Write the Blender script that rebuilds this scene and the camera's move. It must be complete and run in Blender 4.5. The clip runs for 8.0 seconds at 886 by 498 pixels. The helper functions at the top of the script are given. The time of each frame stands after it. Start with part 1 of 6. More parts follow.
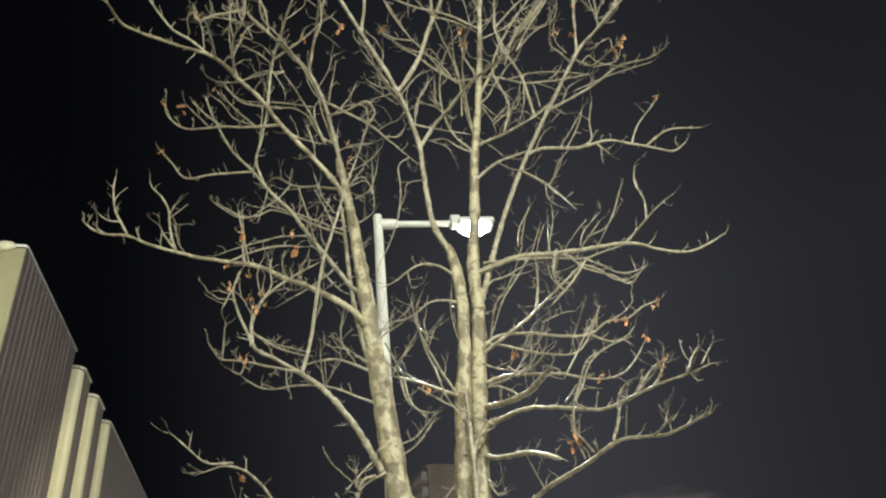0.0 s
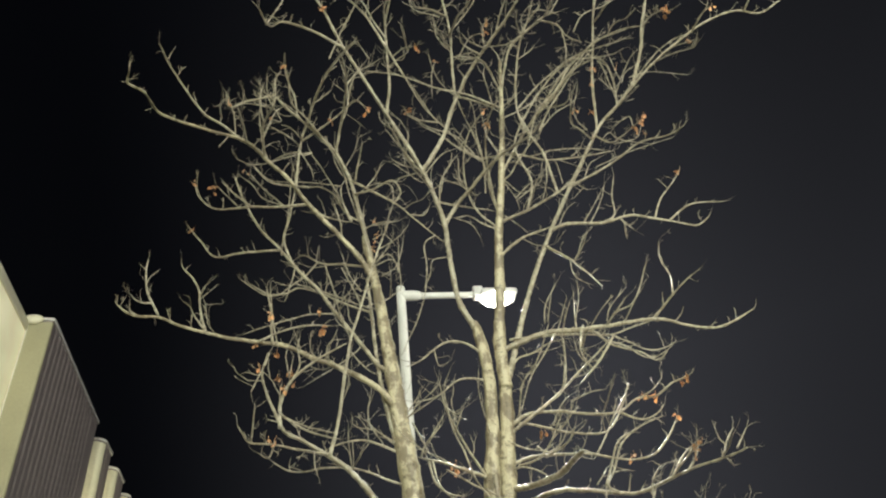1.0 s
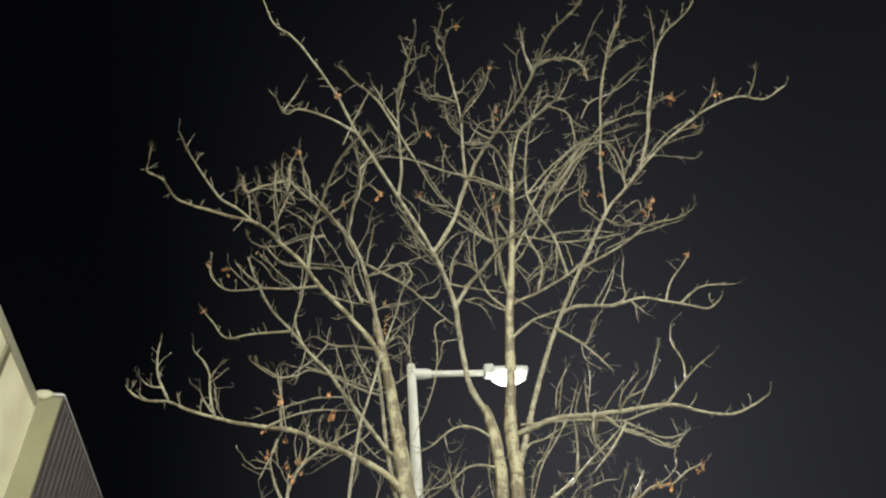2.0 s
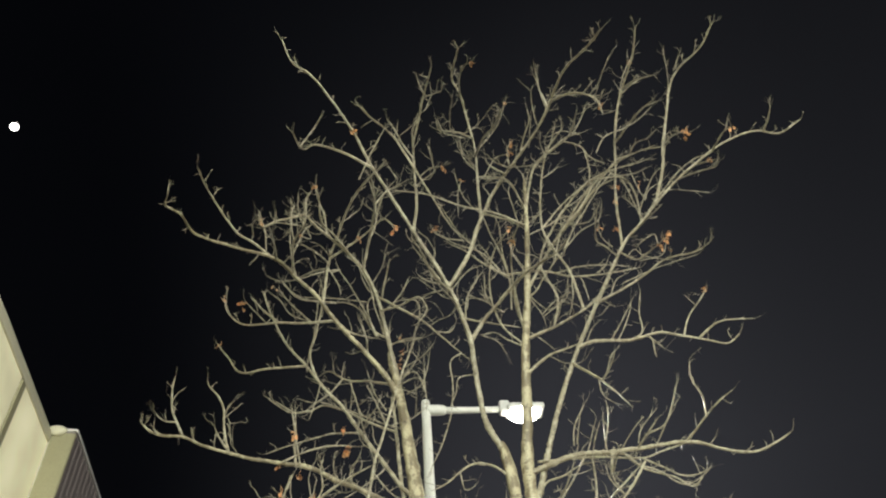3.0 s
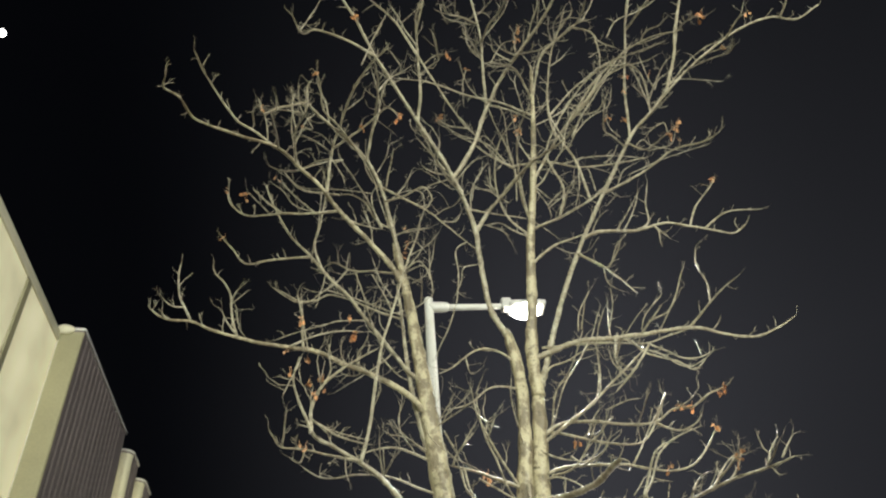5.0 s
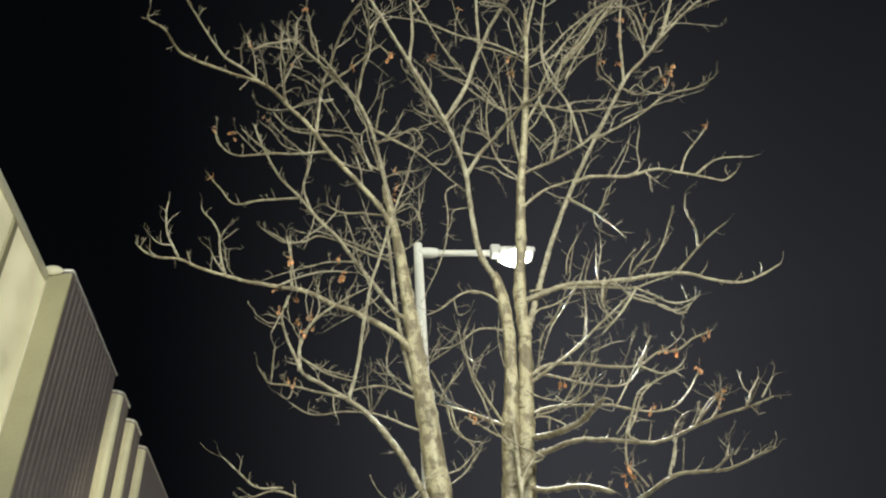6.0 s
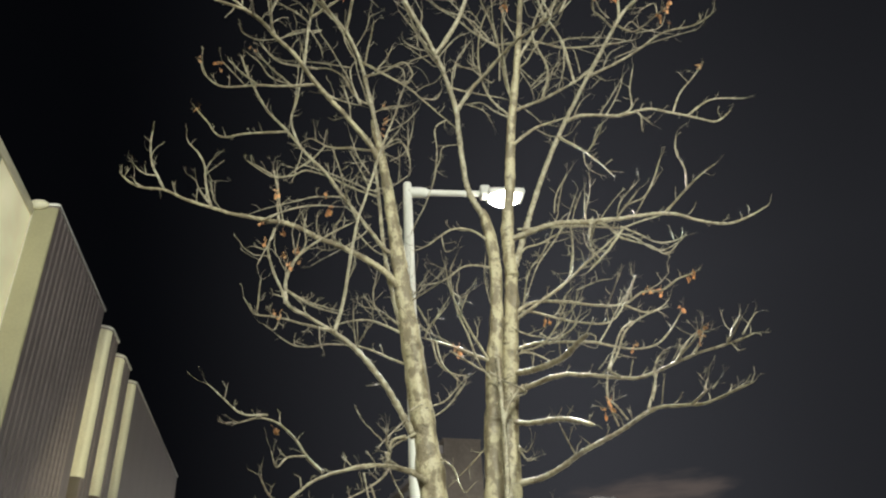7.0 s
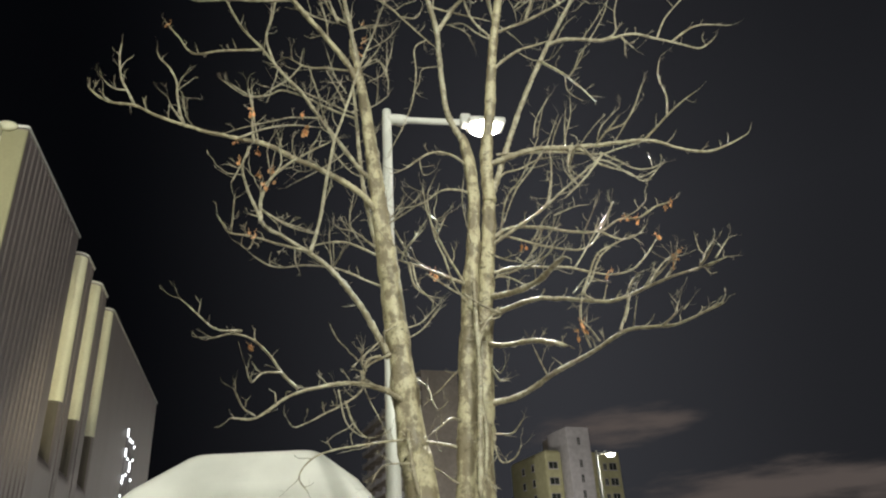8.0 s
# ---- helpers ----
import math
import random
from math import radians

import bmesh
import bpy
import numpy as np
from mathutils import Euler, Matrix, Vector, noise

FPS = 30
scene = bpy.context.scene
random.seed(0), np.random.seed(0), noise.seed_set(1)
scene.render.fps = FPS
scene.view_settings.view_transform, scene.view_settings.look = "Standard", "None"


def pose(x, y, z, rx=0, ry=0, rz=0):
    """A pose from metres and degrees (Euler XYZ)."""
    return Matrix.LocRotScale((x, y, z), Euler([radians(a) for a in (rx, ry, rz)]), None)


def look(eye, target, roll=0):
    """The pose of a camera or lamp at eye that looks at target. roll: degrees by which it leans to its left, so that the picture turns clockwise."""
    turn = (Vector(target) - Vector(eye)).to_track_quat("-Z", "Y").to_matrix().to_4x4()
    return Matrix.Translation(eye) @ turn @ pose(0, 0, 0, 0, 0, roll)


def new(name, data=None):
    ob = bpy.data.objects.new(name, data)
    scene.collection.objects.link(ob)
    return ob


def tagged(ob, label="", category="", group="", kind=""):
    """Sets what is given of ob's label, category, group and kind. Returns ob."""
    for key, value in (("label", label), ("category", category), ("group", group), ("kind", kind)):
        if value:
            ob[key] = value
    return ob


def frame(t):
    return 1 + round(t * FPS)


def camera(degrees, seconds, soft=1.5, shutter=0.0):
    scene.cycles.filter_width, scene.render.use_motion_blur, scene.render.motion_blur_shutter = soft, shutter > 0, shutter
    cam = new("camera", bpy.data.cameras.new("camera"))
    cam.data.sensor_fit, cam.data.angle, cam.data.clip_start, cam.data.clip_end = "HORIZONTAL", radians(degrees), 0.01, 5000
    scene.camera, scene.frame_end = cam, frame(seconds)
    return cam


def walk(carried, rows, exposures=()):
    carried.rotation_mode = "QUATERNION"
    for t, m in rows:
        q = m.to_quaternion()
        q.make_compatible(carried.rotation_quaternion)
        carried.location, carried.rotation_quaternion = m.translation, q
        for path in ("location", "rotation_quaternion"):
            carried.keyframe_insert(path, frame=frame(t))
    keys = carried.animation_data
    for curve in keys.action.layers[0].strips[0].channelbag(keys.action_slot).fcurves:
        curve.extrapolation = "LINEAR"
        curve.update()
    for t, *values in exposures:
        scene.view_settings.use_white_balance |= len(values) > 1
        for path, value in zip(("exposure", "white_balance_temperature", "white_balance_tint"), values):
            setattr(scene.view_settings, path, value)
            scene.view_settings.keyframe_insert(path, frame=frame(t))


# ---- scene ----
cam = camera(61.9, 8.0, soft=2.2)
PATH = [
    (0, (0.036, -0.002, 1.636), (0.106, 1.679, 2.718), -6.20),
    (0.5, (0.003, -0.029, 1.660), (0.053, 1.607, 2.810), -6.20),
    (1, (-0.006, -0.083, 1.697), (0.029, 1.497, 2.924), -6.10),
    (1.5, (0.002, -0.123, 1.726), (0.028, 1.391, 3.032), -5.90),
    (2, (0.006, -0.162, 1.746), (0.028, 1.293, 3.119), -5.70),
    (2.2, (0.006, -0.162, 1.746), (0.028, 1.270, 3.143), -5.55),
    (2.8, (-0.004, -0.154, 1.747), (-0.009, 1.228, 3.193), -5.15),
    (3.3, (-0.014, -0.135, 1.732), (-0.019, 1.260, 3.165), -4.70),
    (3.5, (-0.017, -0.144, 1.726), (-0.031, 1.265, 3.145), -4.70),
    (4, (-0.042, -0.075, 1.702), (-0.069, 1.375, 3.079), -4.50),
    (4.5, (-0.061, -0.026, 1.684), (-0.090, 1.473, 3.007), -4.50),
    (6, (-0.064, 0.036, 1.634), (-0.074, 1.666, 2.793), -4.00),
    (6.5, (-0.058, 0.062, 1.608), (-0.062, 1.731, 2.710), -3.60),
    (7, (-0.049, 0.077, 1.598), (-0.043, 1.791, 2.630), -3.30),
    (7.5, (-0.047, 0.104, 1.568), (-0.025, 1.861, 2.525), -3.00),
    (8, (-0.036, 0.133, 1.545), (0.016, 1.931, 2.420), -3.10),
]
EXPOSURES = [(0, 0.20), (1, 0.15), (2, 0.02), (3.5, 0.15), (4.5, 0.10), (6, 0.12), (7, 0.05), (8, -0.08)]
walk(cam, [(t, look(eye, target, roll)) for t, eye, target, roll in PATH], EXPOSURES)

# ---- world, lights ----
# low clouds: middle and half size as east and height on the sky, and how dense
CLOUDS = [((0.240, 0.199), (0.105, 0.025), 1.0), ((0.42, 0.110), (0.25, 0.032), 1.0)]
world = bpy.data.worlds.new("night_sky")
scene.world = world
world.use_nodes = True
wn, wl = world.node_tree.nodes, world.node_tree.links
wn.clear()
w_out = wn.new("ShaderNodeOutputWorld")
w_bg = wn.new("ShaderNodeBackground")
w_tc = wn.new("ShaderNodeTexCoord")
w_sep = wn.new("ShaderNodeSeparateXYZ")
wl.new(w_tc.outputs["Generated"], w_sep.inputs[0])
# town glow with the street lamp's glare mixed in: stronger low down and towards the east
w_up = wn.new("ShaderNodeMapRange")
w_up.inputs["From Min"].default_value, w_up.inputs["From Max"].default_value = 0.95, 0.45
w_up.inputs["To Min"].default_value, w_up.inputs["To Max"].default_value = 0.05, 1.0
wl.new(w_sep.outputs["Z"], w_up.inputs["Value"])
w_east = wn.new("ShaderNodeMapRange")
w_east.inputs["From Min"].default_value, w_east.inputs["From Max"].default_value = -0.42, 0.22
w_east.inputs["To Min"].default_value, w_east.inputs["To Max"].default_value = 0.02, 1.0
w_east.interpolation_type = "SMOOTHSTEP"
wl.new(w_sep.outputs["X"], w_east.inputs["Value"])
# brightest near the lamp's bearing, its glare put into the sky colour
w_past = wn.new("ShaderNodeMapRange")
w_past.interpolation_type = "SMOOTHSTEP"
w_past.inputs["From Min"].default_value, w_past.inputs["From Max"].default_value = 0.12, 0.55
w_past.inputs["To Min"].default_value, w_past.inputs["To Max"].default_value = 1.0, 0.42
wl.new(w_sep.outputs["X"], w_past.inputs["Value"])
w_band = wn.new("ShaderNodeMath")
w_band.operation = "MULTIPLY"
wl.new(w_east.outputs[0], w_band.inputs[0])
wl.new(w_past.outputs[0], w_band.inputs[1])
w_mul = wn.new("ShaderNodeMath")
w_mul.operation = "MULTIPLY"
wl.new(w_up.outputs[0], w_mul.inputs[0])
wl.new(w_band.outputs[0], w_mul.inputs[1])
w_sky = wn.new("ShaderNodeMix")
w_sky.data_type = "RGBA"
w_sky.inputs[6].default_value = (0.0010, 0.0012, 0.0018, 1)
w_sky.inputs[7].default_value = (0.0365, 0.0375, 0.0435, 1)
wl.new(w_mul.outputs[0], w_sky.inputs[0])
# thin low clouds that catch the town's light
w_noise = wn.new("ShaderNodeTexNoise")
w_noise.inputs["Scale"].default_value, w_noise.inputs["Detail"].default_value, w_noise.inputs["Roughness"].default_value = 9.0, 5.0, 0.55
w_map = wn.new("ShaderNodeMapping")
w_map.inputs["Scale"].default_value = (1.0, 1.0, 5.0)
wl.new(w_tc.outputs["Generated"], w_map.inputs[0])
wl.new(w_map.outputs[0], w_noise.inputs[0])
w_sum = None
for centre, half, amount in CLOUDS:
    near = wn.new("ShaderNodeMapping")
    near.inputs["Scale"].default_value = (1 / half[0], 0.0, 1 / half[1])
    near.inputs["Location"].default_value = (-centre[0] / half[0], 0.0, -centre[1] / half[1])
    wl.new(w_tc.outputs["Generated"], near.inputs[0])
    far = wn.new("ShaderNodeVectorMath")
    far.operation = "LENGTH"
    wl.new(near.outputs[0], far.inputs[0])
    wisp = wn.new("ShaderNodeMath")
    wisp.operation = "MULTIPLY_ADD"
    wisp.inputs[1].default_value, wisp.inputs[2].default_value = 1.9, -0.95
    wl.new(w_noise.outputs[0], wisp.inputs[0])
    edge = wn.new("ShaderNodeMath")
    wl.new(far.outputs["Value"], edge.inputs[0])
    wl.new(wisp.outputs[0], edge.inputs[1])
    fade = wn.new("ShaderNodeMapRange")
    fade.interpolation_type = "SMOOTHSTEP"
    fade.inputs["From Min"].default_value, fade.inputs["From Max"].default_value = 1.1, 0.2
    fade.inputs["To Max"].default_value = amount
    wl.new(edge.outputs[0], fade.inputs["Value"])
    if w_sum is None:
        w_sum = fade.outputs[0]
    else:
        both = wn.new("ShaderNodeMath")
        both.use_clamp = True
        wl.new(w_sum, both.inputs[0])
        wl.new(fade.outputs[0], both.inputs[1])
        w_sum = both.outputs[0]
w_cm2 = wn.new("ShaderNodeMath")
w_cm2.operation = "MULTIPLY"
wl.new(w_sum, w_cm2.inputs[0])
w_ahead = wn.new("ShaderNodeMapRange")
w_ahead.inputs["From Max"].default_value = 0.1
wl.new(w_sep.outputs["Y"], w_ahead.inputs["Value"])
wl.new(w_ahead.outputs[0], w_cm2.inputs[1])
w_fin = wn.new("ShaderNodeMix")
w_fin.data_type = "RGBA"
w_fin.inputs[7].default_value = (0.092, 0.075, 0.068, 1)
wl.new(w_cm2.outputs[0], w_fin.inputs[0])
wl.new(w_sky.outputs[2], w_fin.inputs[6])
wl.new(w_fin.outputs[2], w_bg.inputs[0])
w_bg.inputs[1].default_value = 1.0
wl.new(w_bg.outputs[0], w_out.inputs[0])


def lamp(name, kind, energy, colour, m, size=0.3, spread=None, blend=0.35):
    data = bpy.data.lights.new(name, kind)
    data.energy, data.color = energy, colour
    if kind == "AREA":
        data.shape, data.size = "DISK", size
    elif kind == "SPOT":
        data.shadow_soft_size, data.spot_size, data.spot_blend = size, radians(spread), blend
    else:
        data.shadow_soft_size = size
    ob = new(name, data)
    ob.matrix_world = m
    return ob


WARM, COOL, FAR_FILL = (0.92, 0.975, 0.87), (0.98, 1.0, 0.93), (1.0, 0.93, 0.84)
# the street lamp over the pavement, the next one down the road, and two unseen lamps added behind the viewer to light
# tree and cladding
lamp("street_lamp_light", "SPOT", 2400, COOL, look((0.78, 7.58, 6.62), (2.3, 4.0, 0)), 0.18, 74, 0.5)
lamp("far_lamp_light", "SPOT", 500, COOL, look((7.85, 33.0, 7.2), (7.85, 32.5, 0)), 0.18, 165)
lamp("unseen_front_light", "POINT", 7700, WARM, pose(0.4, -8.0, 8.0), 0.35)
lamp("unseen_front_light", "POINT", 5600, (0.95, 0.96, 0.89), pose(7.5, -6.0, 8.0), 0.35)
# unseen floodlight added low by the wall to light the groove sides
lamp("facade_floodlight", "SPOT", 2600, (1.0, 0.95, 0.64), look((-3.36, 6.95, 0.35), (-7.55, 16.8, 8.3)), 0.15, 24, 0.9)
# unseen point lamps added to brighten the far buildings
lamp("far_fill_light", "POINT", 24000, FAR_FILL, pose(25.0, 110.0, 12.0), 0.5)
lamp("far_fill_light", "POINT", 5500, FAR_FILL, pose(4.0, 122.0, 22.0), 0.5)
lamp("far_fill_light", "POINT", 16000, FAR_FILL, pose(-34.0, 146.0, 12.0), 0.5)

# ---- materials ----


def material(name, base, rough=0.6, vary=0.25, scale=6.0, fine=60.0, bump=0.15, metal=0.0, stretch=(1, 1, 1), dark=None, coat=0.0, rand=0.0, edge=(0.36, 0.62)):
    """Painted or natural surface: base colour broken up at two scales, with fine relief."""
    m = bpy.data.materials.new(name)
    m.use_nodes = True
    n, l = m.node_tree.nodes, m.node_tree.links
    b = n["Principled BSDF"]
    tc, mp = n.new("ShaderNodeTexCoord"), n.new("ShaderNodeMapping")
    mp.inputs["Scale"].default_value = stretch
    l.new(tc.outputs["Object"], mp.inputs[0])
    big, small = n.new("ShaderNodeTexNoise"), n.new("ShaderNodeTexNoise")
    big.inputs["Scale"].default_value, big.inputs["Detail"].default_value = scale, 4.0
    small.inputs["Scale"].default_value, small.inputs["Detail"].default_value = fine, 3.0
    l.new(mp.outputs[0], big.inputs[0])
    l.new(mp.outputs[0], small.inputs[0])
    ramp = n.new("ShaderNodeMapRange")
    ramp.inputs["From Min"].default_value, ramp.inputs["From Max"].default_value = edge
    l.new(big.outputs[0], ramp.inputs["Value"])
    mix = n.new("ShaderNodeMix")
    mix.data_type = "RGBA"
    low = dark or tuple(c * (1 - vary) for c in base)
    mix.inputs[6].default_value, mix.inputs[7].default_value = (*low, 1), (*base, 1)
    l.new(ramp.outputs[0], mix.inputs[0])
    hsv = n.new("ShaderNodeHueSaturation")
    val = n.new("ShaderNodeMapRange")
    val.inputs["From Min"].default_value, val.inputs["From Max"].default_value = 0.3, 0.7
    val.inputs["To Min"].default_value, val.inputs["To Max"].default_value = 1 - vary * 0.6, 1 + vary * 0.5
    l.new(small.outputs[0], val.inputs["Value"])
    last = val.outputs[0]
    if rand:
        info, rr, mm = n.new("ShaderNodeObjectInfo"), n.new("ShaderNodeMapRange"), n.new("ShaderNodeMath")
        rr.inputs["To Min"].default_value, rr.inputs["To Max"].default_value = 1 - rand, 1 + rand
        l.new(info.outputs["Random"], rr.inputs["Value"])
        mm.operation = "MULTIPLY"
        l.new(last, mm.inputs[0])
        l.new(rr.outputs[0], mm.inputs[1])
        last = mm.outputs[0]
    l.new(last, hsv.inputs["Value"])
    l.new(mix.outputs[2], hsv.inputs["Color"])
    l.new(hsv.outputs[0], b.inputs["Base Color"])
    rg = n.new("ShaderNodeMapRange")
    rg.inputs["To Min"].default_value, rg.inputs["To Max"].default_value = max(rough - 0.12, 0.03), min(rough + 0.12, 1)
    l.new(small.outputs[0], rg.inputs["Value"])
    l.new(rg.outputs[0], b.inputs["Roughness"])
    b.inputs["Metallic"].default_value = metal
    b.inputs["Coat Weight"].default_value = coat
    b.inputs["Coat Roughness"].default_value = 0.25
    if bump:
        bp = n.new("ShaderNodeBump")
        bp.inputs["Strength"].default_value, bp.inputs["Distance"].default_value = bump, 0.01
        l.new(small.outputs[0], bp.inputs["Height"])
        l.new(bp.outputs[0], b.inputs["Normal"])
    return m


def glowing(name, colour, strength):
    m = bpy.data.materials.new(name)
    m.use_nodes = True
    b = m.node_tree.nodes["Principled BSDF"]
    b.inputs["Base Color"].default_value = (*colour, 1)
    b.inputs["Emission Color"].default_value = (*colour, 1)
    b.inputs["Emission Strength"].default_value = strength
    return m


def glass(name):
    m = bpy.data.materials.new(name)
    m.use_nodes = True
    b = m.node_tree.nodes["Principled BSDF"]
    b.inputs["Base Color"].default_value = (0.03, 0.035, 0.03, 1)
    b.inputs["Roughness"].default_value = 0.06
    b.inputs["Specular IOR Level"].default_value = 0.8
    return m


def bark(name, pale, brown, dark, rough, patch, sheen):
    """Flaking bark: pale and brown patches, dark scars that run across, and fine cracks."""
    m = bpy.data.materials.new(name)
    m.use_nodes = True
    n, l = m.node_tree.nodes, m.node_tree.links
    b = n["Principled BSDF"]
    tc = n.new("ShaderNodeTexCoord")

    def clouds(scale, detail, stretch, lo, hi):
        mp, tx, mr = n.new("ShaderNodeMapping"), n.new("ShaderNodeTexNoise"), n.new("ShaderNodeMapRange")
        mp.inputs["Scale"].default_value = stretch
        tx.inputs["Scale"].default_value, tx.inputs["Detail"].default_value, tx.inputs["Roughness"].default_value = scale, detail, 0.62
        mr.inputs["From Min"].default_value, mr.inputs["From Max"].default_value = lo, hi
        l.new(tc.outputs["Object"], mp.inputs[0])
        l.new(mp.outputs[0], tx.inputs[0])
        l.new(tx.outputs[0], mr.inputs["Value"])
        return mr.outputs[0], tx.outputs[0]

    def mixed(fac, a, colour):
        mx = n.new("ShaderNodeMix")
        mx.data_type = "RGBA"
        l.new(fac, mx.inputs[0])
        if isinstance(a, tuple):
            mx.inputs[6].default_value = (*a, 1)
        else:
            l.new(a, mx.inputs[6])
        mx.inputs[7].default_value = (*colour, 1)
        return mx.outputs[2]

    patches, _ = clouds(patch, 5.0, (1, 1, 0.7), 0.45, 0.54)
    scars, _ = clouds(patch * 2.1, 4.0, (1.0, 1.0, 1.25), 0.56, 0.70)
    grain, height = clouds(110.0, 4.0, (1, 1, 0.5), 0.52, 0.75)
    colour = mixed(grain, mixed(scars, mixed(patches, pale, brown), dark), tuple(c * 1.6 for c in dark))
    l.new(colour, b.inputs["Base Color"])
    gloss = n.new("ShaderNodeMapRange")
    gloss.inputs["To Min"].default_value, gloss.inputs["To Max"].default_value = rough - 0.1, rough + 0.15
    l.new(height, gloss.inputs["Value"])
    l.new(gloss.outputs[0], b.inputs["Roughness"])
    b.inputs["Coat Weight"].default_value, b.inputs["Coat Roughness"].default_value = sheen, 0.3
    both = n.new("ShaderNodeMath")
    both.operation = "MULTIPLY_ADD"
    both.inputs[1].default_value = -0.6
    l.new(scars, both.inputs[0])
    l.new(height, both.inputs[2])
    bp = n.new("ShaderNodeBump")
    bp.inputs["Strength"].default_value, bp.inputs["Distance"].default_value = 0.9, 0.006
    l.new(both.outputs[0], bp.inputs["Height"])
    l.new(bp.outputs[0], b.inputs["Normal"])
    return m


BARK = bark("mottled_bark", (0.370, 0.325, 0.198), (0.150, 0.120, 0.068), (0.090, 0.072, 0.042), 0.60, 10.0, 0.10)
LIMB = bark("branch_bark", (0.350, 0.315, 0.210), (0.215, 0.180, 0.112), (0.085, 0.070, 0.045), 0.48, 22.0, 0.18)
TWIG = material("twig_bark", (0.33, 0.29, 0.20), 0.44, 0.5, 28.0, 120.0, 0.7, dark=(0.16, 0.135, 0.085), coat=0.2, edge=(0.40, 0.55))
LEAF = material("dry_leaf_skin", (0.76, 0.46, 0.23), 0.6, 0.4, 30.0, 160.0, 0.3, dark=(0.58, 0.30, 0.13), rand=0.4)
STEEL = material("painted_pole_steel", (0.66, 0.65, 0.58), 0.4, 0.12, 5.0, 80.0, 0.08, stretch=(1, 1, 0.2))
HOUSING = material("lamp_housing_paint", (0.55, 0.54, 0.50), 0.4, 0.12, 8.0, 90.0, 0.05)
LENS = glowing("lamp_lens_light", (1.0, 0.97, 0.86), 60.0)
CLADDING = material("ribbed_metal_cladding", (0.192, 0.158, 0.150), 0.5, 0.12, 1.2, 25.0, 0.06, stretch=(1, 1, 0.25))
PLASTER = material("cream_wall_panel", (0.74, 0.71, 0.60), 0.6, 0.12, 1.5, 30.0, 0.06)
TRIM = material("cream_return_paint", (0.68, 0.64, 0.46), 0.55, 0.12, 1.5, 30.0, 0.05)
# darker copy of the trim tone, for the dimmer near return and cover strips
DIM_RETURN = material("dimmed_return_tone", (0.31, 0.285, 0.165), 0.6, 0.12, 1.5, 30.0, 0.05)
COPING = material("coping_metal", (0.70, 0.68, 0.62), 0.35, 0.10, 3.0, 50.0, 0.04)
GLASS = glass("dark_window_glass")
FABRIC = material("white_tent_fabric", (0.86, 0.84, 0.76), 0.75, 0.06, 2.5, 120.0, 0.10)
CONCRETE = material("grey_render_wall", (0.34, 0.31, 0.27), 0.85, 0.2, 0.15, 1.2, 0.1)
OCHRE = material("yellow_green_render", (0.44, 0.43, 0.25), 0.85, 0.18, 0.15, 1.2, 0.1)
PALE = material("pale_grey_render", (0.50, 0.49, 0.50), 0.85, 0.18, 0.15, 1.2, 0.1)
ASPHALT = material("worn_asphalt", (0.055, 0.055, 0.055), 0.9, 0.3, 0.6, 40.0, 0.4)
PAVING = material("pavement_concrete", (0.30, 0.29, 0.27), 0.85, 0.2, 0.9, 35.0, 0.25, rand=0.08)
KERB = material("kerb_stone", (0.38, 0.37, 0.35), 0.85, 0.2, 2.0, 40.0, 0.25)
SOIL = material("bare_soil", (0.10, 0.075, 0.05), 0.95, 0.4, 6.0, 50.0, 0.8)
BULB = glowing("string_light_led", (0.92, 0.95, 1.0), 6.0)
WIRE = material("light_string_wire", (0.03, 0.03, 0.03), 0.6, 0.2, 20.0, 90.0, 0.0)
# dark tone that paints shade into the groove feet
GROOVE_SHADE = material("painted_groove_shade", (0.115, 0.095, 0.072), 0.7, 0.15, 2.0, 30.0, 0.05)
# emission on the panels themselves gives the bay its clouded cream brightness
PANEL_GLOW = glowing("glowing_milky_panel", (0.74, 0.69, 0.45), 0.62)
bn, bl = PANEL_GLOW.node_tree.nodes, PANEL_GLOW.node_tree.links
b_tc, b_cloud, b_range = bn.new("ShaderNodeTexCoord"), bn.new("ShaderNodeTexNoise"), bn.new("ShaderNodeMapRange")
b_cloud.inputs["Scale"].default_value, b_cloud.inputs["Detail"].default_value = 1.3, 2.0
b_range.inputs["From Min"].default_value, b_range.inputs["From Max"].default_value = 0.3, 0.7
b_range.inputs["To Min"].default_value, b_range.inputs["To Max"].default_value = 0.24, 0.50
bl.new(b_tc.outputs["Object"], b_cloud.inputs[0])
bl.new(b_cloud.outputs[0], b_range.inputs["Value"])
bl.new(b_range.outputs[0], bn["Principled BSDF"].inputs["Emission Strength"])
MOON = glowing("sunlit_moon", (1.0, 0.97, 0.90), 6.0)

# ---- mesh helpers ----


def mesh_object(name, verts, faces, mat, parent=None, label="", smooth=False):
    me = bpy.data.meshes.new(name)
    me.from_pydata([tuple(v) for v in verts], [], faces)
    me.materials.append(mat)
    if smooth:
        me.shade_smooth()
    me.update()
    ob = new(name, me)
    ob.parent = parent
    return tagged(ob, label)


def part(name, bm, mat, parent=None, label="", smooth=False):
    me = bpy.data.meshes.new(name)
    bmesh.ops.recalc_face_normals(bm, faces=bm.faces)
    bm.to_mesh(me)
    bm.free()
    me.materials.append(mat)
    if smooth:
        me.shade_smooth()
    ob = new(name, me)
    ob.parent = parent
    return tagged(ob, label)


def share(name, ob, m, parent=None):
    """Another object on the same mesh."""
    o = new(name, ob.data)
    o.parent = parent
    o.matrix_basis = m
    return o


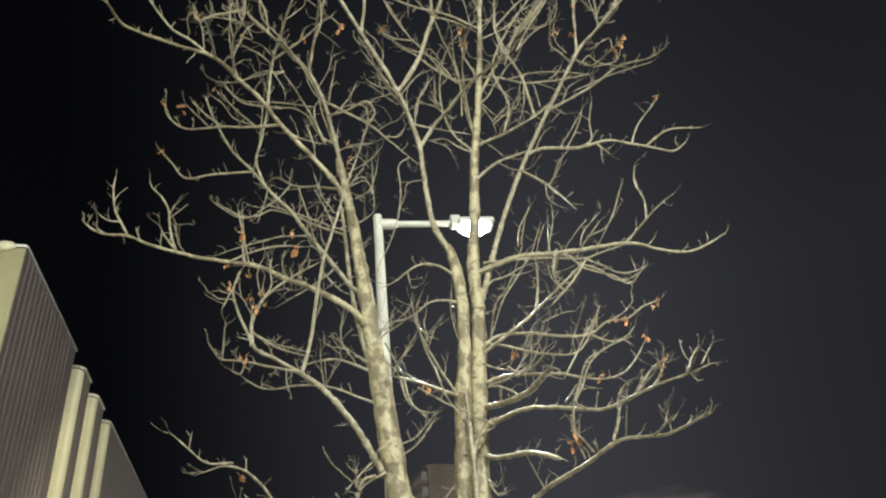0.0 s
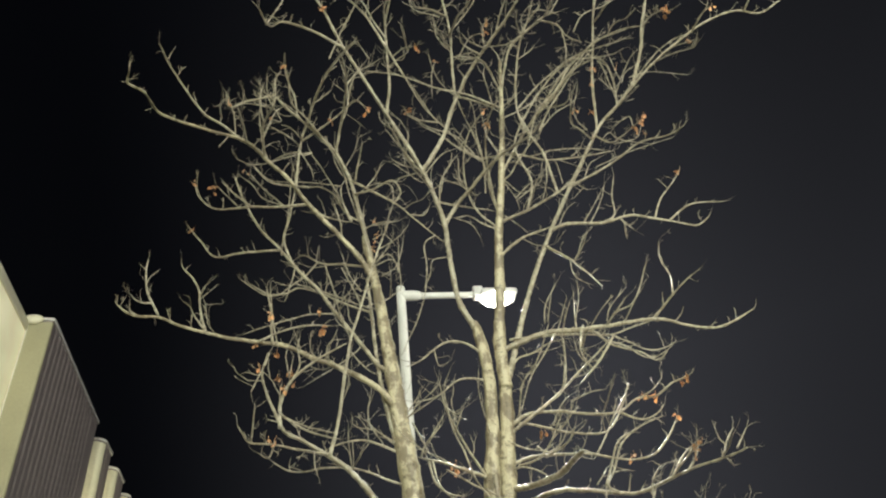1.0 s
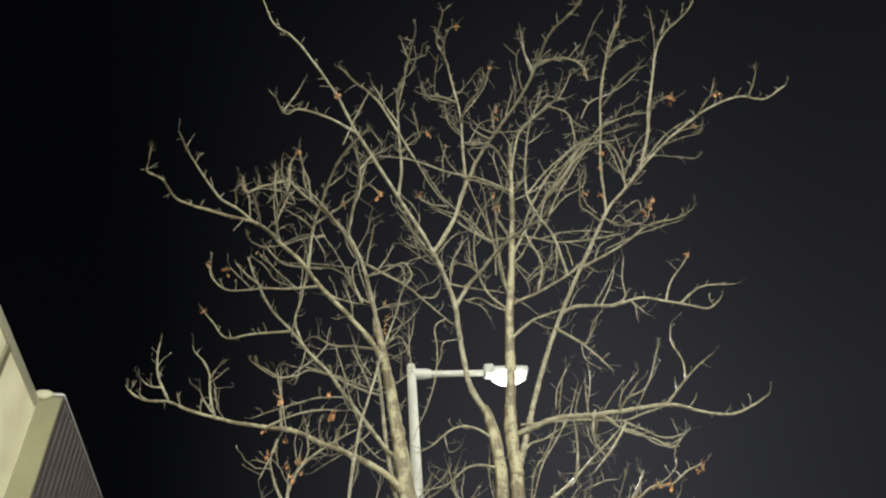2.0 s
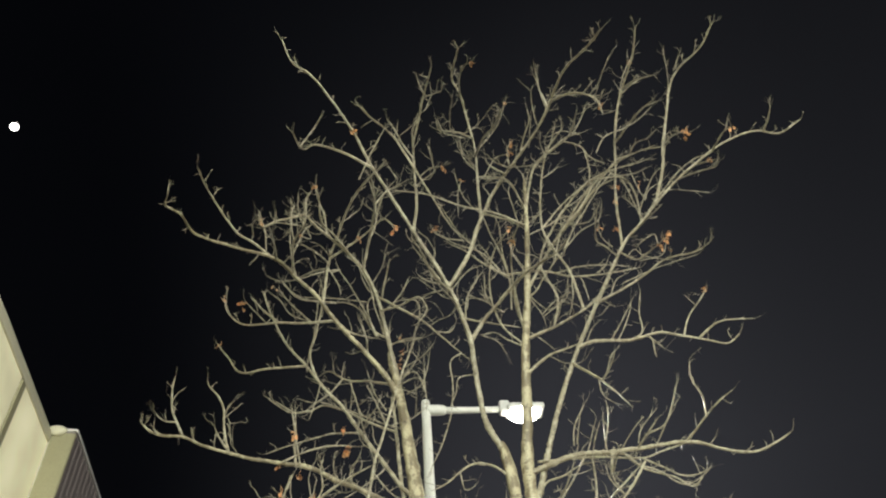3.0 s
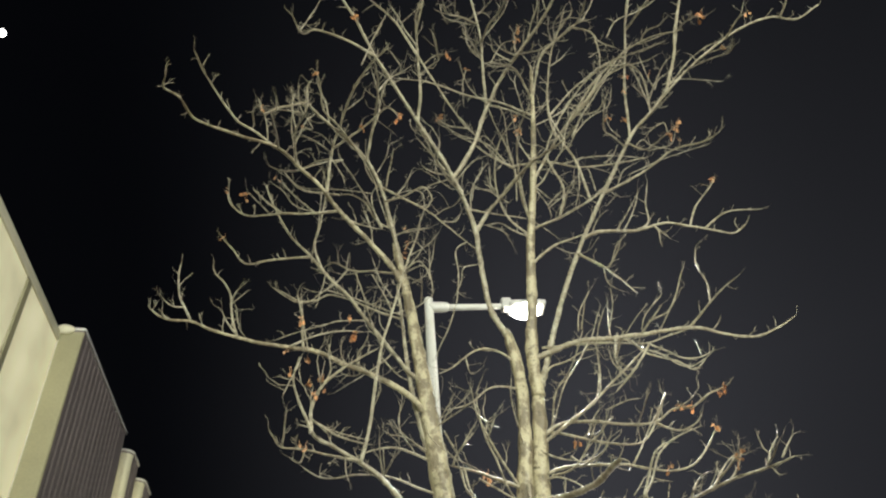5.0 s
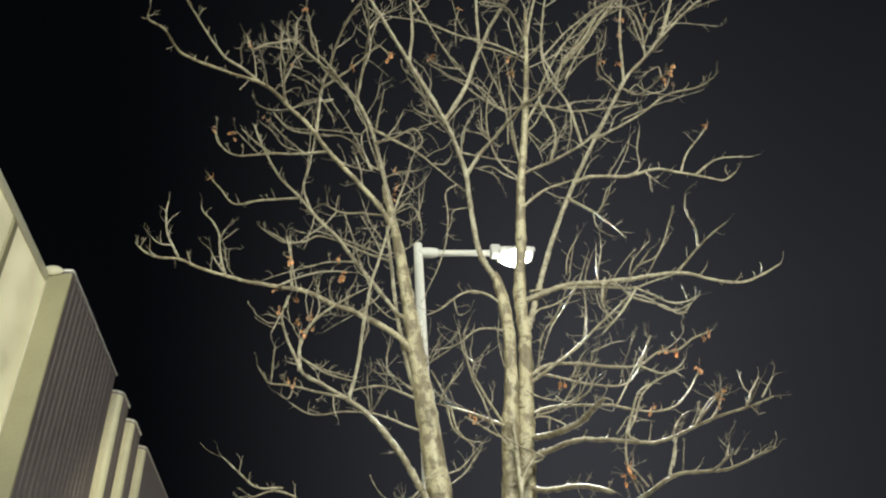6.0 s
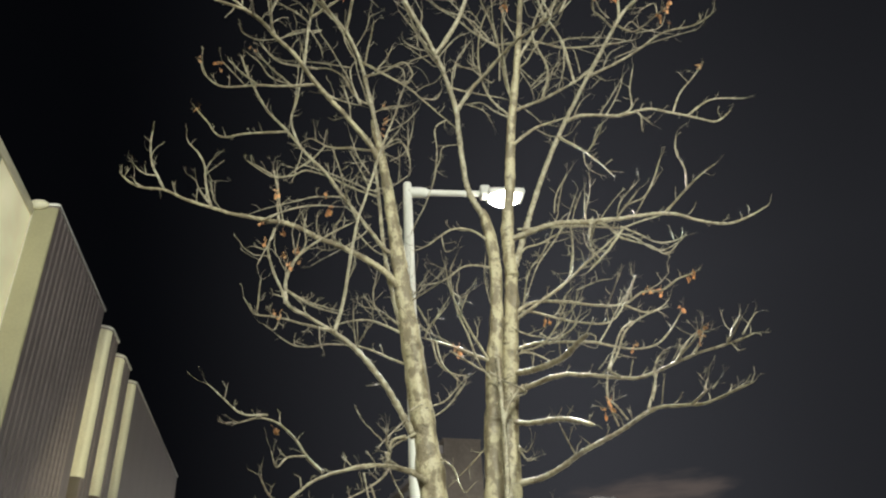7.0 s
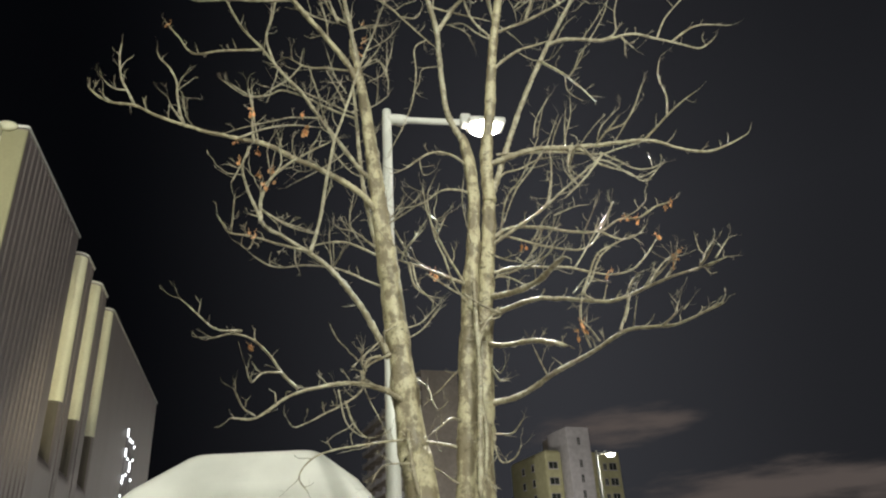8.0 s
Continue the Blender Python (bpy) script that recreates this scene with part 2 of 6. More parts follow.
def box(bm, x0, x1, y0, y1, z0, z1, bevel=0.0):
    vs = bmesh.ops.create_cube(bm, size=1.0)["verts"]
    bmesh.ops.scale(bm, vec=(x1 - x0, y1 - y0, z1 - z0), verts=vs)
    bmesh.ops.translate(bm, vec=((x0 + x1) / 2, (y0 + y1) / 2, (z0 + z1) / 2), verts=vs)
    if bevel:
        es = list({e for v in vs for e in v.link_edges})
        bmesh.ops.bevel(bm, geom=es, offset=bevel, segments=2, profile=0.5, affect="EDGES")
    return bm


def boxed(*a, **k):
    return box(bmesh.new(), *a, **k)


def prism(bm, outline, z0, z1):
    """An upright prism over a plan outline."""
    lo = [bm.verts.new((x, y, z0)) for x, y in outline]
    hi = [bm.verts.new((x, y, z1)) for x, y in outline]
    k = len(lo)
    for i in range(k):
        bm.faces.new((lo[i], lo[(i + 1) % k], hi[(i + 1) % k], hi[i]))
    bm.faces.new(hi)
    bm.faces.new(lo[::-1])
    return bm


def tube(verts, faces, pts, radii, sides):
    """Adds a closed tube along pts to the lists."""
    base = len(verts)
    up = Vector((0.31, 0.2, 0.93))
    count = len(pts)
    for i, (p, r) in enumerate(zip(pts, radii)):
        d = (pts[min(i + 1, count - 1)] - pts[max(i - 1, 0)]).normalized()
        a = d.cross(up)
        if a.length < 0.05:
            a = d.cross(Vector((1, 0, 0)))
        a.normalize()
        b = d.cross(a)
        for k in range(sides):
            w = 2 * math.pi * k / sides
            verts.append(p + (a * math.cos(w) + b * math.sin(w)) * r)
    for i in range(count - 1):
        for k in range(sides):
            q, s = base + i * sides, (k + 1) % sides
            faces.append((q + k, q + s, q + sides + s, q + sides + k))
    faces.append(tuple(base + k for k in range(sides))[::-1])
    faces.append(tuple(base + (count - 1) * sides + k for k in range(sides)))


def smooth_line(pts, step):
    """A Catmull-Rom line through pts, about one point every step metres."""
    pts = [Vector(p) for p in pts]
    ends = [pts[0] * 2 - pts[1], *pts, pts[-1] * 2 - pts[-2]]
    out = []
    for i in range(1, len(ends) - 2):
        p0, p1, p2, p3 = ends[i - 1:i + 3]
        k = max(2, int((p2 - p1).length / step))
        for j in range(k):
            t = j / k
            out.append(0.5 * (2 * p1 + (p2 - p0) * t + (2 * p0 - 5 * p1 + 4 * p2 - p3) * t * t + (3 * p1 - p0 - 3 * p2 + p3) * t ** 3))
    out.append(pts[-1])
    return out


# ---- ground ----
bm = bmesh.new()
vs = [bm.verts.new(p) for p in ((-2500, -2500, 0), (2500, -2500, 0), (2500, 2500, 0), (-2500, 2500, 0))]
bm.faces.new(vs)
tagged(part("ground", bm, ASPHALT), "dark worn asphalt ground reaching the horizon", "ground", kind="structure")
pavement = tagged(part("pavement", boxed(-5.0, 2.2, -9, 30, 0.002, 0.11), PAVING), "pale concrete pavement under the tree and lamp", "pavement", kind="structure")
tagged(part("kerb", boxed(2.203, 2.36, -9, 30, 0.002, 0.13, bevel=0.02), KERB), "pale stone kerb along the pavement", "kerb", kind="structure")
tagged(part("tree_pit", boxed(-0.6, 0.95, 3.6, 5.2, 0.05, 0.125), SOIL), "square of bare soil round the tree", "tree pit", kind="structure")

# ---- the tree ----
tree = tagged(new("tree"), "leafless multi-stemmed street tree with mottled pale bark and few dry leaves", "tree")
tree.location = (0.15, 4.35, 0.1)
ORIGIN = Vector(tree.location)
rng = random.Random(7)
ring_rng = random.Random(11)


def shoot(verts, faces, start, way, length, r, level):
    """A short crooked shoot with spurs and a knot of buds at its end."""
    steps = max(3, int(length / 0.04))
    p, d = start.copy(), way.normalized()
    pts, radii = [p.copy()], [r]
    for i in range(steps):
        d = (d + Vector((rng.gauss(0, 0.22), rng.gauss(0, 0.22), rng.gauss(0.10, 0.2)))).normalized()
        p = p + d * (length / steps)
        pts.append(p.copy())
        radii.append(r * (1 - 0.5 * (i + 1) / steps) * (1.25 if rng.random() < 0.25 else 1.0))
    tube(verts, faces, pts, radii, 5 if level == 0 else 4)
    tip = radii[-1]
    for _ in range(rng.choice((1, 1, 2, 2, 3))):
        w = (d + Vector((rng.gauss(0, 0.55), rng.gauss(0, 0.55), rng.gauss(0.15, 0.5)))).normalized()
        n = rng.uniform(0.018, 0.045)
        tube(verts, faces, [p, p + w * n * 0.55, p + w * n], [tip * 0.8, tip * 0.95, tip * 0.35], 4)
    if level < 2:
        for i in range(1, len(pts) - 1):
            if rng.random() < (0.24 if level == 0 else 0.12):
                w = (d + Vector((rng.gauss(0, 0.8), rng.gauss(0, 0.8), rng.gauss(0.25, 0.6)))).normalized()
                shoot(verts, faces, pts[i], w, length * rng.uniform(0.2, 0.5), radii[i] * 0.75, level + 1)


def limb(name, line, r0, r1, taper=0.0):
    """One stem or branch along its course, thinning from r0 to r1, with its own crooked shoots."""
    pts = smooth_line([Vector(p) - ORIGIN for p in line], 0.02 if r0 < 0.05 else 0.05)
    run = [0.0]
    for a, b in zip(pts, pts[1:]):
        run.append(run[-1] + (b - a).length)
    whole = run[-1]
    if name == "branch":
        slim = 0.78 if pts[len(pts) // 2].z > 4.3 else 0.86
        r0, r1 = max(r0 * slim, 0.0036), max(r1 * slim, 0.0028)
    rough = 0.004 if r0 < 0.05 else 0.006
    pts = [p + noise.noise_vector(p * 9.0) * rough for p in pts]
    radii = []
    for p, s in zip(pts, run):
        f = s / whole
        r = r0 + (r1 - r0) * f ** (taper or (0.6 if name == "branch" and r0 > 0.025 else 0.8))
        if name == "stem" and line[0][2] < 0:
            r *= 1 + 0.5 * math.exp(-s / 0.25)
        radii.append(r * (1 + 0.16 * noise.noise(p * 13.0) + 0.12 * noise.noise(p * 38.0)))
    if name == "branch":
        # ringed bud scars, a thumb's width apart
        i = 2
        while i < len(radii) - 3:
            radii[i] *= 1.08 + 0.1 * ring_rng.random()
            radii[i + 1] *= 0.84 + 0.1 * ring_rng.random()
            i += ring_rng.choice((2, 2, 3, 3, 4, 6))
    for i in range(1, min(5, len(radii))):
        # a rounded end, never a sawn one
        radii[-i] *= (0.45, 0.75, 0.9, 0.97)[i - 1]
    verts, faces = [], []
    sides = 22 if r0 > 0.05 else 10 if r0 > 0.015 else 7
    tube(verts, faces, pts, radii, sides)
    if r0 > 0.015:
        # flutes along the stem, knots and scars across it
        for i, v in enumerate(verts):
            k = i // sides
            out = v - pts[k]
            amount = 0.20 * noise.noise(Vector((out.normalized() * 2.2).to_tuple()) + Vector((0, 0, v.z * 1.1 + 7.0 * r0))) + 0.10 * noise.noise(v * 34.0)
            verts[i] = v + out * amount
    ob = mesh_object(name, verts, faces, BARK if r0 > 0.024 else LIMB if r0 > 0.008 else TWIG, tree, smooth=True)
    tv, tf = [], []
    s = whole * (0.62 if name == "stem" else 0.18) + rng.uniform(0.02, 0.08)
    while s < whole:
        i = min(range(len(run)), key=lambda k: abs(run[k] - s))
        d = (pts[min(i + 1, len(pts) - 1)] - pts[max(i - 1, 0)]).normalized()
        side = Vector((rng.gauss(0, 1), rng.gauss(0, 0.8), rng.gauss(0.75, 0.8)))
        side = (side - d * side.dot(d)).normalized()
        length = rng.uniform(0.02, 0.075) * (2.2 if rng.random() < 0.18 else 1.0)
        inner = (pts[i].z > 3.2 and abs(pts[i].x) < 1.15) or (pts[i].z > 2.7 and -1.6 < pts[i].x < 0)
        if inner and rng.random() < (0.26 if pts[i].x < -0.2 and pts[i].z < 4.6 else 0.13) and 0.12 < s / whole < 0.9 and r0 > 0.009:
            length = rng.uniform(0.18, 0.44)
        shoot(tv, tf, pts[i], side + d * rng.uniform(0.3, 1.3), length, min(radii[i] * 0.6, rng.uniform(0.0027, 0.0044)), 0)
        s += rng.uniform(0.05, 0.14) + (0.0 if inner else 0.015) + (0.05 if radii[i] > 0.02 else 0.0)
    d = (pts[-1] - pts[-2]).normalized()
    if name == "branch":
        for _ in range(rng.choice((1, 2))):
            shoot(tv, tf, pts[-1], d + Vector((rng.gauss(0, 0.3), rng.gauss(0, 0.3), rng.gauss(0.1, 0.3))), rng.uniform(0.04, 0.09), radii[-1] * 0.8, 1)
    if tv:
        tagged(mesh_object("spray", tv, tf, TWIG, ob, smooth=True), kind="stuff")
    return ob


def dry_leaf(x, y, z):
    """Two or three curled dead leaves that hang together on short stalks."""
    for _ in range(rng.choice((2, 2, 3, 3))):
        one_leaf(x + rng.gauss(0, 0.012), y + rng.gauss(0, 0.012), z + rng.gauss(0, 0.014))


def one_leaf(x, y, z):
    """A curled dead leaf with a short stalk."""
    bm = bmesh.new()
    size = rng.uniform(0.018, 0.030)
    rows = []
    for i in range(6):
        f = i / 5
        half = size * 0.48 * math.sin(math.pi * min(f * 0.86 + 0.1, 1)) * (1 + 0.2 * math.sin(9 * f))
        curl = 1.9 * f
        row = []
        for k in (-1, -0.5, 0, 0.5, 1):
            row.append(bm.verts.new((half * k, size * math.sin(curl) * 0.8 + abs(k) * size * 0.22, -size * f * 1.1 + rng.gauss(0, 0.0025))))
        rows.append(row)
    for a, b in zip(rows, rows[1:]):
        for k in range(4):
            bm.faces.new((a[k], a[k + 1], b[k + 1], b[k]))
    bmesh.ops.solidify(bm, geom=bm.faces[:], thickness=0.0015)
    st = bmesh.ops.create_cone(bm, segments=5, radius1=0.0010, radius2=0.0009, depth=0.026, cap_ends=True)["verts"]
    bmesh.ops.translate(bm, vec=(0, 0, 0.012), verts=st)
    ob = part("dry_leaf", bm, LEAF, tree, "curled rust-orange dead leaf", smooth=True)
    ob.matrix_basis = Matrix.Translation(Vector((x, y, z)) - ORIGIN) @ pose(0, 0, 0, rng.uniform(-40, 40), rng.uniform(-40, 40), rng.uniform(0, 360))
    return ob


limb("stem", [(0.12, 4.30, -0.05), (-0.10, 4.30, 2.09), (-0.14, 4.30, 2.33), (-0.19, 4.30, 2.79), (-0.24, 4.30, 3.28), (-0.28, 4.30, 3.63), (-0.33, 4.30, 4.09), (-0.38, 4.30, 4.50), (-0.43, 4.30, 4.88), (-0.51, 4.30, 5.30)], 0.1250, 0.0210, 1.25)
limb("stem", [(0.09, 4.32, -0.05), (0.15, 4.35, 2.08), (0.17, 4.36, 2.49), (0.21, 4.37, 3.00), (0.26, 4.38, 3.45), (0.30, 4.39, 3.77), (0.31, 4.39, 4.01), (0.30, 4.40, 4.23), (0.26, 4.40, 4.50)], 0.0969, 0.0368)
limb("stem", [(0.17, 4.40, -0.05), (0.24, 4.42, 2.09), (0.27, 4.43, 2.50), (0.31, 4.44, 3.02), (0.36, 4.44, 3.47), (0.40, 4.45, 3.80), (0.43, 4.45, 4.08)], 0.0909, 0.0448)
limb("stem", [(0.42, 4.45, 3.98), (0.42, 4.43, 4.30), (0.47, 4.37, 4.71), (0.52, 4.29, 5.16), (0.60, 4.19, 5.63), (0.67, 4.06, 6.14), (0.71, 3.96, 6.52), (0.73, 3.90, 6.75)], 0.0498, 0.0132)
limb("branch", [(-0.22, 4.30, 3.22), (-0.27, 4.30, 3.40), (-0.32, 4.31, 3.56), (-0.36, 4.31, 3.76), (-0.41, 4.32, 4.02), (-0.44, 4.32, 4.29), (-0.46, 4.32, 4.57), (-0.49, 4.33, 4.91)], 0.0248, 0.0108)
limb("branch", [(-0.44, 4.30, 4.99), (-0.47, 4.28, 5.18), (-0.51, 4.21, 5.40), (-0.57, 4.07, 5.67), (-0.65, 3.94, 5.83), (-0.77, 3.79, 5.91), (-0.88, 3.65, 5.94), (-0.98, 3.50, 5.95), (-1.03, 3.40, 5.96)], 0.0275, 0.0089)
limb("branch", [(0.27, 4.40, 4.43), (0.18, 4.38, 4.63), (0.15, 4.36, 4.81), (0.13, 4.30, 5.10), (0.12, 4.24, 5.31), (0.05, 4.15, 5.58), (-0.04, 4.06, 5.80), (-0.22, 3.90, 6.12), (-0.44, 3.67, 6.48), (-0.56, 3.54, 6.67), (-0.70, 3.34, 6.93), (-0.89, 3.10, 7.15), (-1.01, 2.96, 7.23), (-1.12, 2.85, 7.23), (-1.18, 2.70, 7.34)], 0.0284, 0.0083)
limb("branch", [(0.12, 4.25, 5.29), (0.23, 4.21, 5.44), (0.39, 4.09, 5.55), (0.54, 3.91, 5.59), (0.65, 3.74, 5.54), (0.77, 3.53, 5.44), (0.83, 3.34, 5.37)], 0.0213, 0.0069)
limb("branch", [(-0.01, 4.09, 5.72), (0.17, 4.04, 6.00), (0.29, 3.94, 6.27), (0.44, 3.80, 6.50), (0.61, 3.63, 6.62), (0.80, 3.40, 6.70), (0.91, 3.20, 6.75), (1.00, 2.94, 6.77), (1.06, 2.80, 6.73), (1.15, 2.58, 6.57), (1.20, 2.36, 6.40)], 0.0235, 0.0070)
limb("branch", [(0.31, 3.93, 6.30), (0.32, 3.86, 6.69), (0.33, 3.73, 7.00), (0.28, 3.54, 7.24), (0.24, 3.37, 7.35), (0.18, 3.23, 7.40), (0.25, 2.97, 7.42)], 0.0170, 0.0072)
limb("branch", [(-0.55, 3.55, 6.64), (-0.78, 3.44, 6.74), (-0.95, 3.23, 6.58), (-1.01, 3.09, 6.34), (-1.03, 2.87, 6.24)], 0.0154, 0.0061)
limb("branch", [(-0.25, 3.87, 6.16), (-0.21, 3.81, 6.47), (-0.21, 3.67, 6.75), (-0.20, 3.54, 6.90), (-0.14, 3.38, 6.99), (-0.07, 3.16, 7.06), (0.01, 2.90, 7.04)], 0.0166, 0.0068)
limb("branch", [(-0.21, 3.67, 6.75), (-0.37, 3.49, 6.98), (-0.52, 3.19, 6.84), (-0.59, 2.89, 6.61)], 0.0142, 0.0051)
limb("branch", [(0.94, 3.13, 6.75), (1.02, 2.82, 6.35), (1.04, 2.51, 5.78), (0.96, 2.29, 5.27)], 0.0119, 0.0039)
limb("branch", [(0.33, 3.75, 6.96), (0.39, 3.42, 6.74), (0.45, 3.14, 6.49), (0.49, 2.74, 6.15)], 0.0130, 0.0047)
limb("branch", [(0.31, 3.66, 7.09), (0.16, 3.34, 6.74), (0.06, 3.11, 6.44), (0.02, 2.85, 6.20)], 0.0131, 0.0049)
limb("branch", [(-0.96, 3.94, 5.52), (-0.92, 3.85, 5.86), (-0.85, 3.73, 5.99), (-0.70, 3.46, 6.09), (-0.53, 3.19, 6.03), (-0.39, 2.98, 5.89)], 0.0141, 0.0059)
limb("branch", [(-0.66, 3.92, 5.84), (-0.58, 3.73, 6.02), (-0.49, 3.31, 5.91), (-0.46, 2.92, 5.69)], 0.0131, 0.0057)
limb("branch", [(-0.90, 3.82, 5.89), (-0.63, 3.68, 5.96), (-0.47, 3.58, 6.02), (-0.38, 3.53, 5.88)], 0.0116, 0.0051)
limb("branch", [(-0.71, 3.87, 5.87), (-0.83, 3.66, 5.94), (-0.92, 3.51, 5.98), (-0.92, 3.38, 6.05), (-0.93, 3.26, 6.11)], 0.0117, 0.0051)
limb("branch", [(-1.15, 3.72, 5.64), (-1.10, 3.46, 5.70), (-0.98, 3.27, 5.70), (-1.03, 3.13, 5.68)], 0.0111, 0.0047)
limb("branch", [(-1.02, 3.41, 5.96), (-1.11, 3.34, 5.85), (-1.19, 3.28, 5.76), (-1.26, 3.21, 5.63), (-1.28, 3.15, 5.70)], 0.0111, 0.0047)
limb("branch", [(-0.41, 4.30, 4.79), (-0.52, 4.26, 5.04), (-0.70, 4.17, 5.26), (-0.88, 4.03, 5.43), (-1.01, 3.88, 5.57), (-1.13, 3.74, 5.63), (-1.25, 3.58, 5.68), (-1.41, 3.37, 5.58), (-1.52, 3.18, 5.47), (-1.61, 2.97, 5.35), (-1.63, 2.77, 5.31), (-1.66, 2.63, 5.23), (-1.61, 2.53, 5.21)], 0.0321, 0.0060)
limb("branch", [(-1.27, 3.56, 5.67), (-1.41, 3.51, 5.80), (-1.53, 3.43, 5.85), (-1.62, 3.28, 5.94), (-1.67, 3.09, 5.97), (-1.68, 2.89, 5.96)], 0.0137, 0.0059)
limb("branch", [(-1.25, 3.58, 5.68), (-1.18, 3.24, 5.53), (-1.13, 2.96, 5.35)], 0.0096, 0.0044)
limb("branch", [(-0.88, 4.03, 5.43), (-1.12, 4.06, 5.46), (-1.33, 4.10, 5.52), (-1.61, 4.14, 5.57), (-1.76, 4.17, 5.72), (-1.83, 4.19, 5.89)], 0.0141, 0.0055)
limb("branch", [(-1.33, 4.10, 5.52), (-1.50, 4.18, 5.75), (-1.63, 4.23, 5.94)], 0.0115, 0.0056)
limb("branch", [(-0.94, 4.32, 5.88), (-1.12, 4.25, 5.86), (-1.24, 4.19, 5.86), (-1.36, 4.13, 6.00)], 0.0123, 0.0056)
limb("branch", [(-0.32, 4.30, 4.09), (-0.41, 4.30, 4.15), (-0.49, 4.31, 4.27), (-0.69, 4.32, 4.59), (-0.86, 4.35, 4.88), (-1.00, 4.36, 5.06), (-1.18, 4.39, 5.34), (-1.31, 4.41, 5.51), (-1.42, 4.43, 5.72), (-1.56, 4.46, 6.05), (-1.62, 4.48, 6.24)], 0.0219, 0.0074)
limb("branch", [(-1.15, 4.39, 5.31), (-1.47, 4.42, 5.34), (-1.68, 4.44, 5.34), (-1.82, 4.46, 5.52), (-1.94, 4.47, 5.69)], 0.0130, 0.0056)
limb("branch", [(-1.07, 4.38, 5.17), (-1.12, 4.31, 5.36), (-1.07, 4.26, 5.53), (-1.02, 4.17, 5.81), (-1.05, 4.12, 5.99)], 0.0128, 0.0055)
limb("branch", [(-0.49, 4.27, 4.98), (-0.66, 4.35, 5.08), (-0.85, 4.44, 5.18), (-1.00, 4.51, 5.33), (-1.09, 4.55, 5.32)], 0.0123, 0.0054)
limb("branch", [(-0.46, 4.33, 4.61), (-0.65, 4.35, 4.72), (-0.82, 4.37, 4.84), (-1.00, 4.39, 4.93), (-1.10, 4.40, 4.90), (-1.23, 4.42, 4.92), (-1.40, 4.44, 5.05)], 0.0105, 0.0051)
limb("branch", [(-0.55, 4.12, 5.57), (-0.40, 4.04, 5.53), (-0.24, 3.94, 5.51), (-0.18, 3.87, 5.32), (-0.24, 3.79, 5.13)], 0.0116, 0.0048)
limb("branch", [(-0.54, 4.07, 5.64), (-0.48, 3.92, 5.75), (-0.44, 3.80, 5.81)], 0.0102, 0.0052)
limb("branch", [(0.00, 4.11, 5.69), (-0.12, 3.84, 5.66), (-0.20, 3.55, 5.64), (-0.24, 3.44, 5.63)], 0.0117, 0.0049)
limb("branch", [(0.05, 4.15, 5.58), (-0.08, 3.78, 5.48), (-0.15, 3.49, 5.41)], 0.0102, 0.0047)
limb("branch", [(-0.31, 4.30, 3.83), (-0.42, 4.24, 3.96), (-0.56, 4.18, 4.04), (-0.70, 4.12, 4.10), (-0.83, 4.07, 4.14), (-0.93, 4.03, 4.19), (-1.02, 3.99, 4.21), (-1.12, 3.95, 4.21), (-1.23, 3.90, 4.21), (-1.34, 3.86, 4.22), (-1.45, 3.81, 4.24), (-1.58, 3.75, 4.26), (-1.70, 3.69, 4.30), (-1.81, 3.64, 4.29), (-1.88, 3.61, 4.31), (-1.93, 3.58, 4.35)], 0.0307, 0.0069)
limb("branch", [(-1.06, 3.96, 4.19), (-1.07, 3.89, 4.41), (-1.09, 3.84, 4.55)], 0.0104, 0.0042)
limb("branch", [(-1.15, 3.92, 4.20), (-0.99, 3.94, 4.28), (-0.82, 3.97, 4.32), (-0.68, 3.99, 4.31)], 0.0092, 0.0043)
limb("branch", [(-0.26, 4.30, 2.88), (-0.31, 4.26, 2.97), (-0.36, 4.22, 3.07), (-0.42, 4.16, 3.16), (-0.49, 4.11, 3.25), (-0.56, 4.06, 3.33), (-0.65, 4.01, 3.40), (-0.74, 3.96, 3.45), (-0.84, 3.90, 3.50), (-0.93, 3.84, 3.54), (-0.98, 3.79, 3.64), (-1.02, 3.74, 3.74), (-1.04, 3.68, 3.84), (-0.99, 3.63, 3.94)], 0.0274, 0.0057)
limb("branch", [(-0.95, 3.82, 3.55), (-0.95, 3.80, 3.70), (-0.88, 3.77, 3.83), (-0.73, 3.73, 3.92), (-0.55, 3.69, 3.99)], 0.0147, 0.0049)
limb("branch", [(-0.69, 3.97, 3.42), (-0.64, 3.97, 3.63), (-0.60, 3.96, 3.93), (-0.56, 3.95, 4.17), (-0.49, 3.94, 4.42), (-0.39, 3.93, 4.77), (-0.28, 3.92, 5.10)], 0.0140, 0.0068)
limb("branch", [(-0.71, 3.96, 3.43), (-0.83, 3.85, 3.42), (-0.95, 3.72, 3.41), (-1.05, 3.61, 3.38), (-1.08, 3.55, 3.41), (-1.10, 3.51, 3.44)], 0.0097, 0.0035)
limb("branch", [(-1.05, 3.61, 3.39), (-1.03, 3.55, 3.46), (-1.01, 3.50, 3.52)], 0.0059, 0.0035)
limb("branch", [(-0.95, 3.81, 3.63), (-0.82, 3.77, 3.52), (-0.68, 3.72, 3.43), (-0.58, 3.69, 3.39)], 0.0085, 0.0037)
limb("branch", [(-0.31, 4.31, 3.54), (-0.49, 4.22, 3.60), (-0.62, 4.16, 3.58), (-0.73, 4.11, 3.52)], 0.0117, 0.0041)
